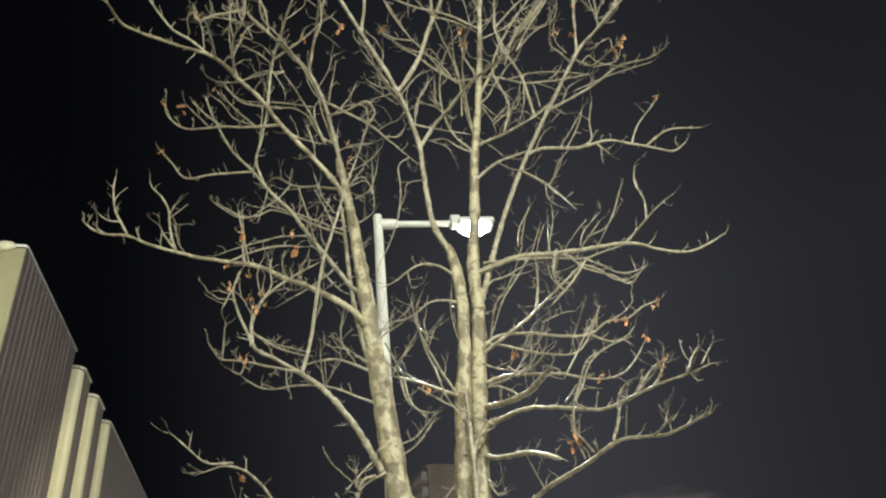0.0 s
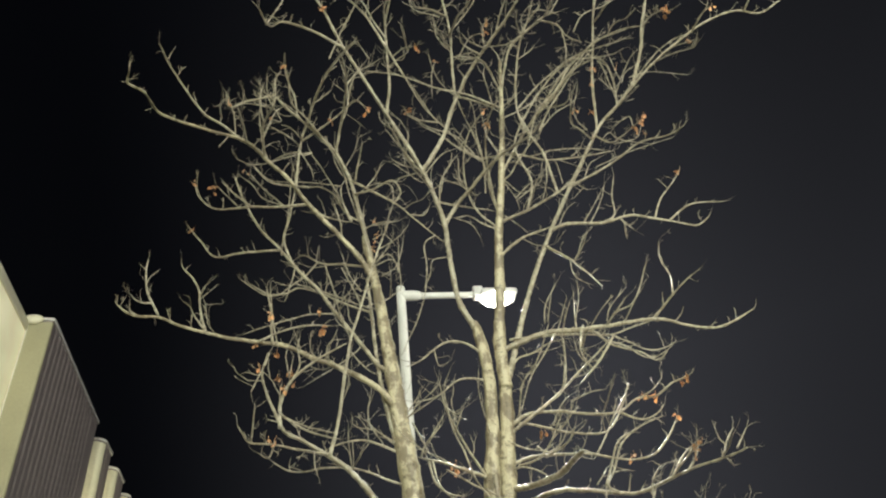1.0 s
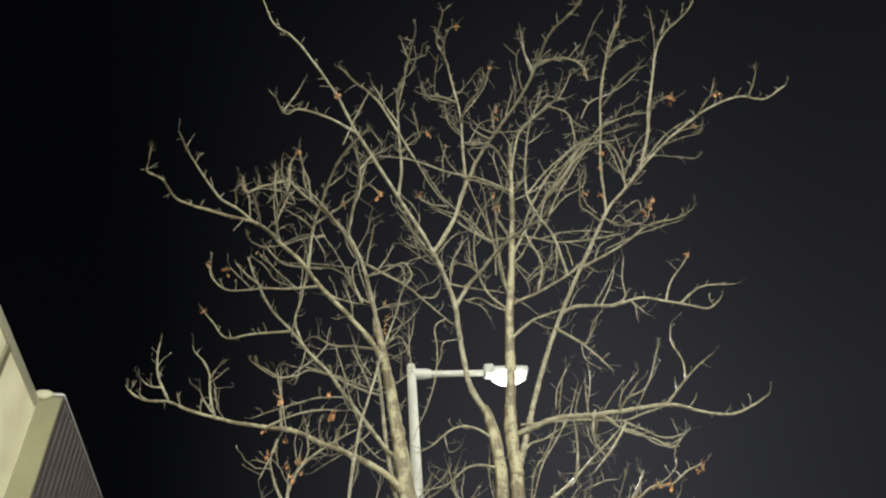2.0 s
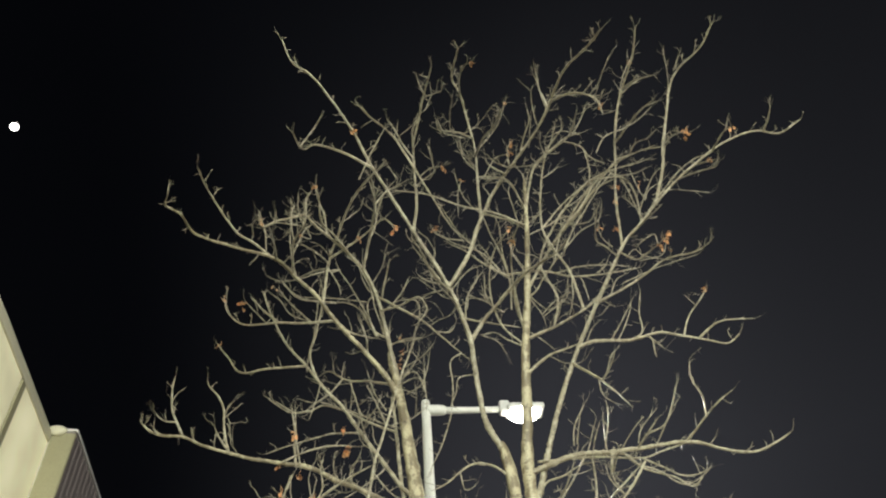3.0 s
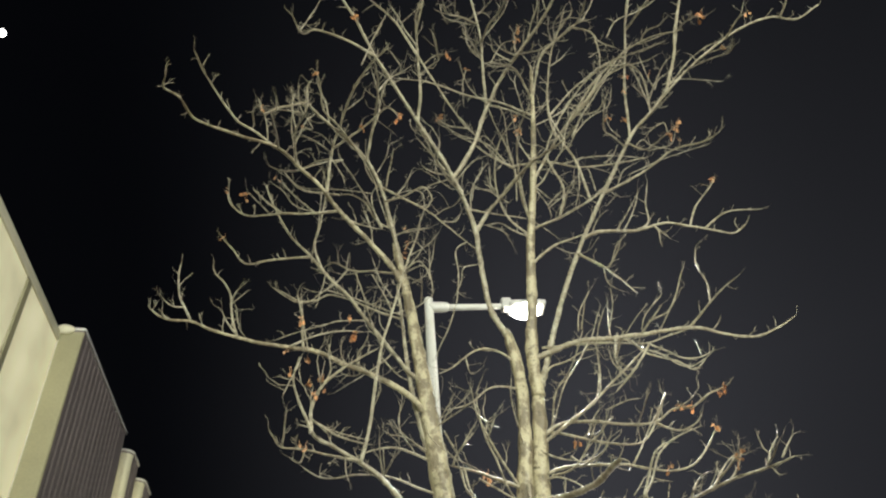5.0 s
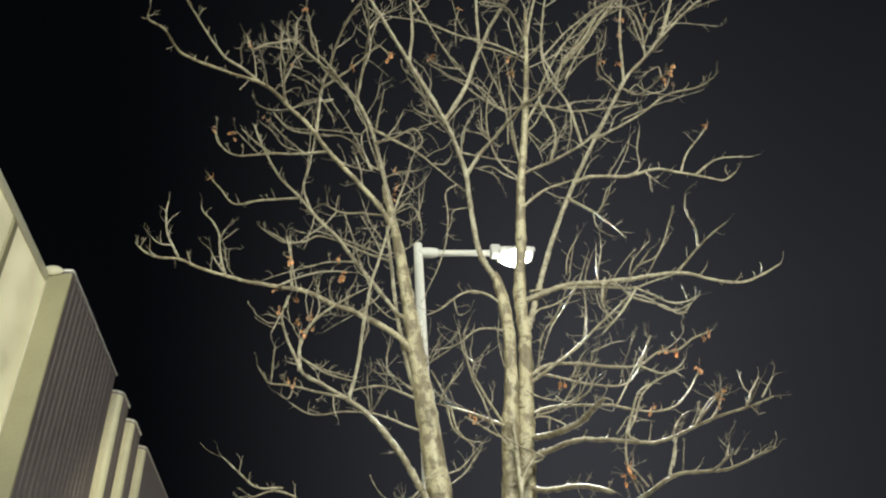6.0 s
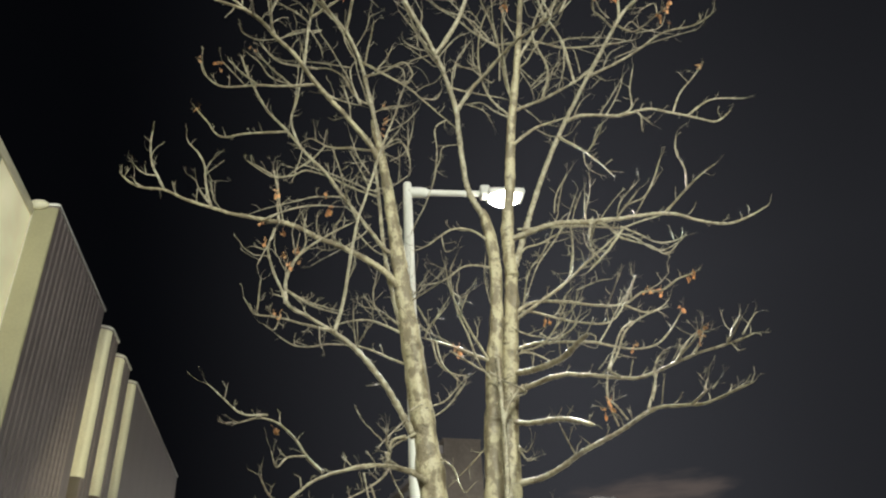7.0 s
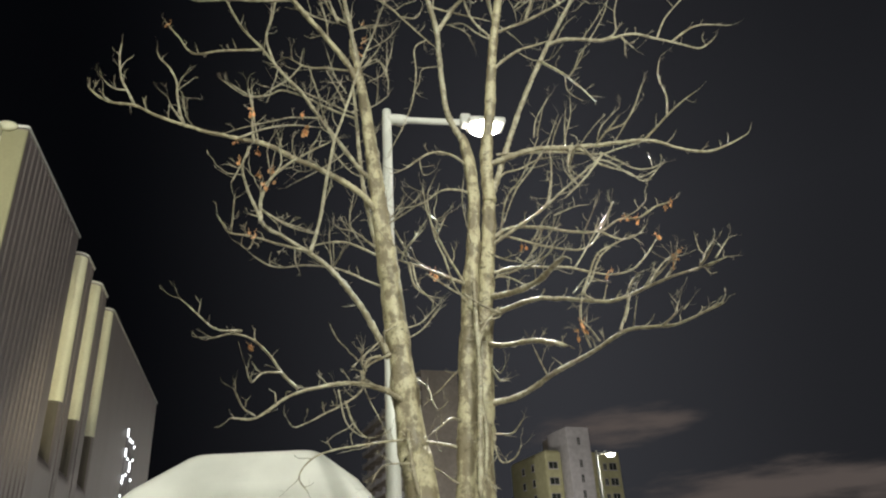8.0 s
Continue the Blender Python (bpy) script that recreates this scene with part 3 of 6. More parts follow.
limb("branch", [(-0.28, 4.30, 3.32), (-0.37, 4.26, 3.35), (-0.47, 4.22, 3.39), (-0.56, 4.17, 3.41), (-0.66, 4.13, 3.41), (-0.76, 4.09, 3.40), (-0.85, 4.04, 3.37), (-0.94, 3.99, 3.37), (-1.02, 3.95, 3.42)], 0.0091, 0.0039)
limb("branch", [(-0.26, 4.15, 2.65), (-0.39, 3.93, 2.63), (-0.49, 3.75, 2.57)], 0.0113, 0.0035)
limb("branch", [(-0.16, 4.30, 2.59), (-0.26, 4.14, 2.63), (-0.38, 4.01, 2.64), (-0.49, 3.89, 2.62), (-0.60, 3.77, 2.57), (-0.69, 3.64, 2.51), (-0.76, 3.52, 2.42), (-0.82, 3.40, 2.34), (-0.89, 3.29, 2.32)], 0.0191, 0.0051)
limb("branch", [(-0.68, 3.69, 2.55), (-0.74, 3.60, 2.60), (-0.79, 3.50, 2.67), (-0.85, 3.39, 2.71), (-0.92, 3.29, 2.70), (-0.98, 3.19, 2.65)], 0.0109, 0.0035)
limb("branch", [(-0.92, 3.29, 2.70), (-0.86, 3.25, 2.70), (-0.96, 3.22, 2.70), (-1.04, 3.19, 2.76), (-1.12, 3.17, 2.83)], 0.0058, 0.0035)
limb("branch", [(-0.74, 3.58, 2.60), (-0.81, 3.48, 2.57), (-0.84, 3.41, 2.51), (-0.85, 3.33, 2.56)], 0.0063, 0.0035)
limb("branch", [(-0.82, 3.43, 2.36), (-0.85, 3.33, 2.37), (-0.86, 3.19, 2.42)], 0.0058, 0.0035)
limb("branch", [(-0.38, 4.01, 2.64), (-0.43, 3.91, 2.55), (-0.56, 3.72, 2.42), (-0.66, 3.56, 2.33), (-0.69, 3.51, 2.35)], 0.0080, 0.0035)
limb("branch", [(-0.47, 3.86, 2.52), (-0.42, 3.79, 2.39), (-0.34, 3.73, 2.30), (-0.23, 3.65, 2.31)], 0.0067, 0.0035)
limb("branch", [(-0.21, 4.29, 2.92), (-0.35, 4.18, 2.82), (-0.39, 4.10, 2.74), (-0.38, 4.00, 2.63)], 0.0120, 0.0036)
limb("branch", [(-0.38, 4.11, 2.75), (-0.40, 4.01, 2.77), (-0.38, 3.90, 2.81)], 0.0072, 0.0036)
limb("branch", [(0.17, 4.36, 2.34), (0.01, 4.30, 2.37), (-0.13, 4.23, 2.38), (-0.26, 4.17, 2.37), (-0.41, 4.10, 2.34), (-0.55, 4.03, 2.31), (-0.66, 3.97, 2.25), (-0.70, 3.92, 2.16), (-0.64, 3.87, 2.08)], 0.0126, 0.0041)
limb("branch", [(0.15, 4.35, 2.13), (0.04, 4.26, 2.19), (-0.05, 4.17, 2.23)], 0.0092, 0.0036)
limb("branch", [(0.17, 4.36, 2.49), (0.08, 4.27, 2.50), (0.02, 4.18, 2.44), (-0.05, 4.08, 2.37)], 0.0106, 0.0045)
limb("branch", [(-0.18, 4.30, 2.79), (-0.05, 4.20, 2.67), (-0.02, 4.11, 2.56), (0.01, 4.06, 2.50), (0.06, 4.00, 2.53)], 0.0097, 0.0036)
limb("branch", [(0.20, 4.37, 2.87), (0.03, 4.49, 2.73), (-0.09, 4.58, 2.65)], 0.0067, 0.0041)
limb("branch", [(-0.20, 4.30, 2.97), (-0.07, 4.38, 3.07), (0.05, 4.50, 3.26)], 0.0066, 0.0043)
limb("branch", [(0.25, 4.38, 3.34), (0.10, 4.30, 3.38), (-0.02, 4.21, 3.40), (-0.19, 4.09, 3.41)], 0.0174, 0.0060)
limb("branch", [(-0.11, 4.15, 3.41), (-0.08, 4.08, 3.24), (-0.02, 4.02, 3.14), (0.03, 3.98, 3.07)], 0.0089, 0.0038)
limb("branch", [(0.21, 4.36, 3.35), (0.09, 4.25, 3.55), (-0.00, 4.17, 3.75), (-0.03, 4.10, 3.92)], 0.0116, 0.0042)
limb("branch", [(0.30, 4.39, 4.21), (0.18, 4.35, 4.30), (0.03, 4.30, 4.29), (-0.14, 4.23, 4.13), (-0.23, 4.20, 4.08)], 0.0114, 0.0044)
limb("branch", [(0.31, 4.39, 4.01), (0.20, 4.35, 4.03), (0.09, 4.31, 4.00), (-0.04, 4.26, 3.88), (-0.20, 4.19, 3.81)], 0.0099, 0.0043)
limb("branch", [(-0.00, 4.17, 3.75), (0.06, 4.07, 3.65), (0.11, 3.99, 3.65)], 0.0081, 0.0040)
limb("branch", [(-0.28, 4.30, 3.75), (-0.10, 4.12, 3.77), (-0.03, 4.03, 3.77)], 0.0083, 0.0035)
limb("branch", [(-0.17, 4.10, 3.41), (-0.14, 4.06, 3.47), (-0.03, 3.99, 3.56)], 0.0077, 0.0035)
limb("branch", [(0.42, 4.45, 3.98), (0.53, 4.44, 4.29), (0.67, 4.40, 4.66), (0.81, 4.36, 4.97), (0.95, 4.32, 5.24), (1.14, 4.26, 5.57), (1.38, 4.18, 5.96), (1.49, 4.14, 6.12), (1.66, 4.10, 6.29), (1.81, 4.05, 6.44), (2.03, 3.99, 6.64), (2.26, 3.92, 6.80), (2.53, 3.84, 6.94), (2.78, 3.77, 6.97), (2.92, 3.70, 6.81), (3.12, 3.63, 6.89)], 0.0293, 0.0087)
limb("branch", [(1.81, 4.05, 6.44), (1.98, 4.00, 6.86), (2.04, 3.94, 7.11), (2.13, 3.83, 7.38), (2.21, 3.69, 7.63), (2.30, 3.57, 7.75), (2.48, 3.36, 7.76), (2.57, 3.16, 7.82)], 0.0190, 0.0076)
limb("branch", [(1.45, 4.16, 6.06), (1.50, 4.08, 6.55), (1.56, 3.93, 6.91), (1.61, 3.72, 7.21), (1.69, 3.50, 7.40), (1.78, 3.23, 7.50), (1.79, 3.00, 7.55)], 0.0154, 0.0073)
limb("branch", [(1.59, 3.82, 7.06), (1.71, 3.38, 6.87), (1.77, 3.15, 6.65)], 0.0133, 0.0053)
limb("branch", [(1.69, 3.50, 7.40), (1.73, 3.29, 7.19), (1.77, 3.05, 6.86)], 0.0100, 0.0054)
limb("branch", [(1.14, 4.26, 5.57), (1.48, 4.18, 5.70), (1.71, 4.06, 5.79), (1.88, 3.92, 5.70), (1.98, 3.81, 5.68)], 0.0162, 0.0064)
limb("branch", [(1.97, 4.00, 6.59), (2.16, 3.86, 6.66), (2.31, 3.72, 6.56)], 0.0112, 0.0056)
limb("branch", [(2.83, 3.74, 6.91), (2.86, 3.64, 6.94), (2.87, 3.53, 6.98)], 0.0113, 0.0058)
limb("branch", [(2.40, 3.88, 6.87), (2.46, 3.70, 6.88), (2.50, 3.61, 6.84)], 0.0114, 0.0057)
limb("branch", [(0.93, 4.32, 5.20), (1.07, 4.31, 5.24), (1.32, 4.30, 5.21), (1.55, 4.29, 5.25), (1.74, 4.28, 5.18), (1.89, 4.27, 5.12), (2.00, 4.26, 5.07), (2.12, 4.26, 5.15)], 0.0212, 0.0063)
limb("branch", [(1.82, 4.27, 5.15), (1.94, 4.28, 5.25), (2.06, 4.29, 5.31), (2.31, 4.31, 5.32)], 0.0112, 0.0052)
limb("branch", [(1.72, 4.28, 5.19), (1.79, 4.25, 5.34), (1.89, 4.23, 5.45), (2.00, 4.21, 5.58)], 0.0098, 0.0053)
limb("branch", [(1.32, 4.30, 5.21), (1.42, 4.28, 5.26), (1.44, 4.25, 5.44), (1.49, 4.22, 5.61)], 0.0099, 0.0053)
limb("branch", [(1.46, 4.29, 5.23), (1.52, 4.22, 5.04)], 0.0099, 0.0050)
limb("branch", [(0.86, 4.34, 5.07), (0.98, 4.19, 4.82), (1.05, 4.05, 4.59), (1.09, 3.94, 4.40)], 0.0167, 0.0044)
limb("branch", [(1.00, 4.15, 4.76), (1.06, 4.05, 4.81), (1.09, 3.95, 4.85)], 0.0091, 0.0047)
limb("branch", [(0.50, 4.32, 4.99), (0.69, 4.30, 5.13), (0.92, 4.27, 5.19)], 0.0179, 0.0089)
limb("branch", [(0.54, 4.27, 5.28), (0.76, 4.20, 5.32), (0.99, 4.13, 5.40), (1.12, 4.09, 5.48)], 0.0184, 0.0091)
limb("branch", [(0.48, 4.24, 5.95), (0.74, 4.17, 5.89), (0.98, 4.09, 5.72), (1.26, 4.00, 5.64), (1.44, 3.94, 5.61)], 0.0138, 0.0064)
limb("branch", [(0.61, 4.17, 5.69), (0.83, 4.12, 6.05), (1.03, 4.02, 6.29), (1.23, 3.88, 6.49), (1.47, 3.68, 6.58), (1.64, 3.52, 6.51), (1.75, 3.38, 6.35)], 0.0162, 0.0066)
limb("branch", [(1.00, 4.13, 5.41), (0.95, 4.08, 5.79), (0.82, 3.98, 6.02), (0.79, 3.86, 6.24), (0.85, 3.62, 6.53), (0.92, 3.47, 6.63), (1.02, 3.33, 6.65)], 0.0142, 0.0068)
limb("branch", [(0.76, 4.20, 5.32), (0.83, 4.17, 5.59), (0.74, 4.09, 5.89), (0.86, 3.98, 6.13), (1.08, 3.82, 6.36), (1.27, 3.67, 6.41), (1.42, 3.54, 6.34)], 0.0142, 0.0067)
limb("branch", [(0.70, 3.99, 6.43), (0.80, 3.88, 6.79), (0.92, 3.74, 6.84), (1.09, 3.50, 6.76), (1.14, 3.19, 6.70)], 0.0126, 0.0054)
limb("branch", [(0.70, 3.99, 6.43), (0.56, 3.71, 6.50), (0.32, 3.29, 6.07)], 0.0126, 0.0051)
limb("branch", [(0.68, 4.02, 6.28), (0.43, 3.91, 6.35), (0.15, 3.79, 6.34), (-0.12, 3.67, 6.38), (-0.38, 3.55, 6.32)], 0.0124, 0.0054)
limb("branch", [(0.53, 4.28, 5.22), (0.36, 4.22, 5.43), (0.31, 4.08, 5.69), (0.37, 3.90, 5.88), (0.49, 3.73, 5.94)], 0.0127, 0.0052)
limb("branch", [(0.53, 4.25, 5.47), (0.50, 4.08, 5.79), (0.52, 3.83, 5.91), (0.59, 3.58, 5.89)], 0.0116, 0.0051)
limb("branch", [(1.26, 3.85, 6.50), (1.09, 3.79, 6.17), (0.88, 3.65, 5.80), (0.70, 3.37, 5.17)], 0.0125, 0.0045)
limb("branch", [(1.66, 4.10, 6.29), (1.65, 4.00, 6.52), (1.55, 3.85, 6.58), (1.22, 3.55, 6.24)], 0.0126, 0.0053)
limb("branch", [(1.53, 4.13, 6.16), (1.65, 3.95, 6.16), (1.67, 3.61, 5.94)], 0.0124, 0.0052)
limb("branch", [(1.39, 4.17, 5.98), (1.26, 3.99, 5.92), (1.17, 3.87, 5.90), (1.16, 3.62, 5.92)], 0.0107, 0.0052)
limb("branch", [(1.42, 4.17, 6.02), (1.47, 4.00, 5.76), (1.53, 3.88, 5.70), (1.61, 3.67, 5.63)], 0.0107, 0.0050)
limb("branch", [(0.55, 3.69, 6.57), (0.41, 3.61, 6.62), (0.39, 3.54, 6.64)], 0.0108, 0.0056)
limb("branch", [(0.42, 4.43, 4.26), (0.73, 4.37, 4.33), (0.95, 4.33, 4.31), (1.17, 4.28, 4.29), (1.38, 4.23, 4.28), (1.52, 4.20, 4.25), (1.65, 4.17, 4.17), (1.81, 4.13, 4.11), (1.95, 4.10, 4.14), (2.07, 4.07, 4.19)], 0.0256, 0.0065)
limb("branch", [(1.45, 4.22, 4.27), (1.55, 4.12, 4.34), (1.65, 4.03, 4.41), (1.76, 3.93, 4.45)], 0.0111, 0.0043)
limb("branch", [(1.59, 4.08, 4.36), (1.59, 4.03, 4.48), (1.54, 3.97, 4.60), (1.55, 3.92, 4.70)], 0.0085, 0.0044)
limb("branch", [(1.20, 4.19, 4.33), (1.34, 4.12, 4.38), (1.44, 4.00, 4.57)], 0.0086, 0.0035)
limb("branch", [(0.86, 4.35, 4.32), (1.06, 4.31, 4.27), (1.15, 4.29, 4.15), (1.32, 4.25, 4.05), (1.41, 4.23, 3.97), (1.51, 4.21, 4.05)], 0.0114, 0.0044)
limb("branch", [(1.14, 4.29, 4.29), (1.23, 4.15, 4.35), (1.28, 4.08, 4.39)], 0.0100, 0.0044)
limb("branch", [(0.95, 4.33, 4.31), (0.95, 4.26, 4.43), (0.96, 4.20, 4.53)], 0.0088, 0.0035)
limb("branch", [(0.38, 4.44, 3.64), (0.68, 4.39, 3.82), (0.91, 4.35, 4.00), (1.14, 4.30, 4.18)], 0.0158, 0.0068)
limb("branch", [(0.81, 4.36, 4.32), (0.70, 4.33, 4.15), (0.57, 4.30, 3.96), (0.47, 4.26, 3.70)], 0.0089, 0.0035)
limb("branch", [(0.98, 4.32, 4.31), (0.93, 4.24, 4.09), (0.97, 4.17, 3.91)], 0.0088, 0.0035)
limb("branch", [(0.38, 4.44, 3.68), (0.53, 4.46, 3.78), (0.76, 4.50, 3.80), (0.95, 4.52, 3.77), (1.15, 4.55, 3.78), (1.30, 4.57, 3.87), (1.45, 4.59, 3.89), (1.58, 4.61, 3.98), (1.70, 4.63, 4.03)], 0.0170, 0.0059)
limb("branch", [(1.15, 4.55, 3.78), (1.29, 4.53, 3.70), (1.40, 4.52, 3.73), (1.46, 4.51, 3.79)], 0.0101, 0.0045)
limb("branch", [(0.46, 4.45, 3.73), (0.59, 4.45, 3.69), (0.81, 4.43, 3.61), (1.02, 4.42, 3.60), (1.16, 4.41, 3.77), (1.22, 4.41, 3.90)], 0.0110, 0.0056)
limb("branch", [(0.36, 4.44, 3.44), (0.49, 4.42, 3.47), (0.62, 4.40, 3.47), (0.75, 4.37, 3.45), (0.88, 4.35, 3.43), (0.99, 4.32, 3.38), (1.11, 4.30, 3.35), (1.23, 4.27, 3.36), (1.33, 4.25, 3.44), (1.41, 4.22, 3.55)], 0.0142, 0.0053)
limb("branch", [(0.84, 3.97, 3.09), (0.90, 3.96, 3.22), (0.96, 3.94, 3.33), (1.09, 3.93, 3.39)], 0.0094, 0.0049)
limb("branch", [(0.60, 4.40, 3.46), (0.73, 4.27, 3.49), (0.78, 4.18, 3.56)], 0.0107, 0.0042)
limb("branch", [(0.35, 4.44, 3.290), (0.43, 4.33, 3.256), (0.50, 4.21, 3.226), (0.57, 4.08, 3.206), (0.62, 3.93, 3.186), (0.66, 3.78, 3.186), (0.69, 3.62, 3.166)], 0.0225, 0.0170)
limb("branch", [(0.42, 4.43, 3.43), (0.55, 4.39, 3.45), (0.64, 4.35, 3.54), (0.74, 4.30, 3.71)], 0.0095, 0.0043)
limb("branch", [(0.33, 4.44, 3.160), (0.47, 4.35, 3.176), (0.61, 4.22, 3.176), (0.73, 4.10, 3.126), (0.85, 3.97, 3.056), (0.95, 3.85, 2.996), (1.05, 3.73, 2.986), (1.14, 3.60, 2.986), (1.22, 3.47, 2.976), (1.30, 3.34, 2.956), (1.37, 3.22, 2.946)], 0.0208, 0.0055)
limb("branch", [(1.29, 3.36, 2.97), (1.30, 3.26, 2.98), (1.30, 3.16, 3.00)], 0.0072, 0.0035)
limb("branch", [(1.12, 3.62, 3.00), (1.17, 3.47, 3.03), (1.20, 3.36, 3.05)], 0.0077, 0.0035)
limb("branch", [(1.03, 3.75, 3.00), (1.03, 3.55, 3.01), (1.05, 3.43, 2.99)], 0.0079, 0.0035)
limb("branch", [(0.31, 4.43, 2.610), (0.45, 4.33, 2.616), (0.57, 4.19, 2.646), (0.67, 4.05, 2.686), (0.78, 3.91, 2.706), (0.87, 3.76, 2.726), (0.96, 3.61, 2.746), (1.04, 3.46, 2.706), (1.11, 3.32, 2.666), (1.17, 3.17, 2.656), (1.22, 3.02, 2.646)], 0.0240, 0.0050)
limb("branch", [(0.93, 3.62, 2.75), (0.98, 3.62, 2.87), (1.03, 3.62, 2.97)], 0.0084, 0.0035)
limb("branch", [(1.06, 3.38, 2.68), (1.08, 3.21, 2.68), (1.08, 3.16, 2.68)], 0.0078, 0.0035)
limb("branch", [(0.81, 3.81, 2.73), (0.77, 3.75, 2.82), (0.76, 3.71, 2.88)], 0.0058, 0.0035)
limb("branch", [(0.32, 4.43, 2.980), (0.40, 4.30, 2.926), (0.49, 4.18, 2.896), (0.56, 4.03, 2.856), (0.62, 3.87, 2.786), (0.67, 3.72, 2.716)], 0.0190, 0.0140)
limb("branch", [(0.34, 4.39, 2.82), (0.38, 4.34, 2.77), (0.41, 4.30, 2.80)], 0.0089, 0.0040)
limb("branch", [(0.34, 4.40, 2.81), (0.38, 4.34, 2.72), (0.42, 4.30, 2.72)], 0.0089, 0.0039)
limb("branch", [(0.27, 4.43, 2.45), (0.41, 4.32, 2.41), (0.48, 4.22, 2.47)], 0.0097, 0.0038)
limb("branch", [(0.32, 4.39, 2.43), (0.32, 4.33, 2.32), (0.35, 4.29, 2.25), (0.41, 4.25, 2.26), (0.45, 4.20, 2.32)], 0.0085, 0.0037)
limb("branch", [(0.62, 4.09, 2.66), (0.57, 4.04, 2.75), (0.54, 4.00, 2.82)], 0.0051, 0.0035)
limb("branch", [(0.29, 4.43, 2.69), (0.28, 4.43, 2.87), (0.27, 4.42, 3.01), (0.26, 4.42, 3.16)], 0.0132, 0.0084)
limb("branch", [(-0.90, 3.62, 5.94), (-0.93, 3.64, 6.17), (-1.00, 3.67, 6.42), (-1.04, 3.69, 6.59)], 0.0086, 0.0049)
limb("branch", [(-0.98, 3.27, 5.70), (-1.01, 3.38, 5.97), (-1.05, 3.49, 6.24), (-1.04, 3.57, 6.44)], 0.0066, 0.0048)
limb("branch", [(-1.09, 3.44, 5.70), (-1.18, 3.58, 6.11), (-1.21, 3.70, 6.44)], 0.0081, 0.0049)
limb("branch", [(-1.13, 3.74, 5.63), (-1.21, 3.84, 5.95), (-1.20, 3.91, 6.19), (-1.17, 3.98, 6.44), (-1.12, 4.03, 6.56)], 0.0098, 0.0051)
limb("branch", [(-0.92, 3.85, 5.86), (-1.02, 3.93, 6.06), (-1.14, 4.01, 6.24), (-1.23, 4.06, 6.36)], 0.0087, 0.0050)
limb("branch", [(-0.92, 3.86, 5.82), (-1.08, 4.01, 5.95), (-1.25, 4.14, 6.01)], 0.0087, 0.0049)
limb("branch", [(-0.50, 3.36, 5.93), (-0.41, 3.36, 6.08), (-0.29, 3.36, 6.14)], 0.0096, 0.0045)
limb("branch", [(-0.07, 3.94, 5.67), (-0.17, 4.00, 5.93), (-0.24, 4.03, 6.10), (-0.28, 4.06, 6.21)], 0.0100, 0.0049)
limb("branch", [(0.13, 3.50, 5.62), (0.01, 3.57, 5.73), (-0.07, 3.61, 5.84), (-0.10, 3.64, 5.95)], 0.0067, 0.0045)
limb("branch", [(-0.21, 3.76, 6.58), (-0.15, 3.73, 6.64), (-0.04, 3.69, 6.69)], 0.0094, 0.0050)
limb("branch", [(-0.21, 3.67, 6.75), (-0.07, 3.60, 6.24), (0.04, 3.54, 5.85), (0.13, 3.50, 5.62)], 0.0110, 0.0043)
limb("branch", [(-0.57, 4.07, 5.67), (-0.45, 4.06, 5.57), (-0.23, 4.01, 5.34), (-0.12, 3.98, 5.18), (0.02, 3.95, 4.98), (0.10, 3.92, 4.86)], 0.0146, 0.0041)
limb("branch", [(-0.45, 4.06, 5.57), (-0.37, 4.10, 5.74), (-0.33, 4.13, 5.89)], 0.0072, 0.0048)
limb("branch", [(-0.05, 3.87, 5.50), (-0.17, 3.96, 5.55), (-0.24, 4.01, 5.54)], 0.0070, 0.0045)
limb("branch", [(-0.02, 4.08, 5.75), (-0.13, 4.09, 5.79), (-0.21, 4.10, 5.86), (-0.25, 4.10, 5.91)], 0.0074, 0.0048)
limb("branch", [(-0.49, 4.24, 5.32), (-0.36, 4.22, 5.35), (-0.23, 4.20, 5.33)], 0.0085, 0.0045)
limb("branch", [(-0.31, 4.21, 5.34), (-0.28, 4.06, 5.30), (-0.25, 3.95, 5.26)], 0.0071, 0.0043)
limb("branch", [(0.00, 4.11, 5.69), (0.14, 4.04, 5.82), (0.27, 3.98, 5.83)], 0.0073, 0.0047)
limb("branch", [(-0.13, 3.99, 5.20), (-0.03, 3.99, 5.19), (0.02, 3.99, 5.27)], 0.0081, 0.0044)
limb("branch", [(0.08, 4.19, 5.48), (0.28, 4.24, 5.45), (0.54, 4.31, 5.43)], 0.0115, 0.0046)
limb("branch", [(0.10, 4.19, 5.47), (0.13, 4.22, 5.72), (0.22, 4.25, 5.92), (0.25, 4.27, 6.07)], 0.0072, 0.0050)
limb("branch", [(0.14, 4.23, 5.75), (0.25, 4.10, 5.56), (0.30, 4.03, 5.45)], 0.0075, 0.0045)
limb("branch", [(0.29, 4.04, 5.48), (0.27, 4.09, 5.64), (0.29, 4.17, 5.90)], 0.0057, 0.0048)
limb("branch", [(0.53, 4.28, 5.22), (0.41, 4.23, 5.25), (0.31, 4.18, 5.30), (0.20, 4.13, 5.25)], 0.0099, 0.0044)
limb("branch", [(0.55, 4.25, 5.33), (0.51, 4.25, 5.61), (0.49, 4.24, 5.92), (0.45, 4.24, 6.22), (0.39, 4.24, 6.47), (0.35, 4.23, 6.72)], 0.0157, 0.0053)
limb("branch", [(0.49, 4.24, 5.92), (0.29, 4.15, 6.01), (0.16, 4.07, 6.09), (0.03, 4.00, 6.13)], 0.0138, 0.0049)
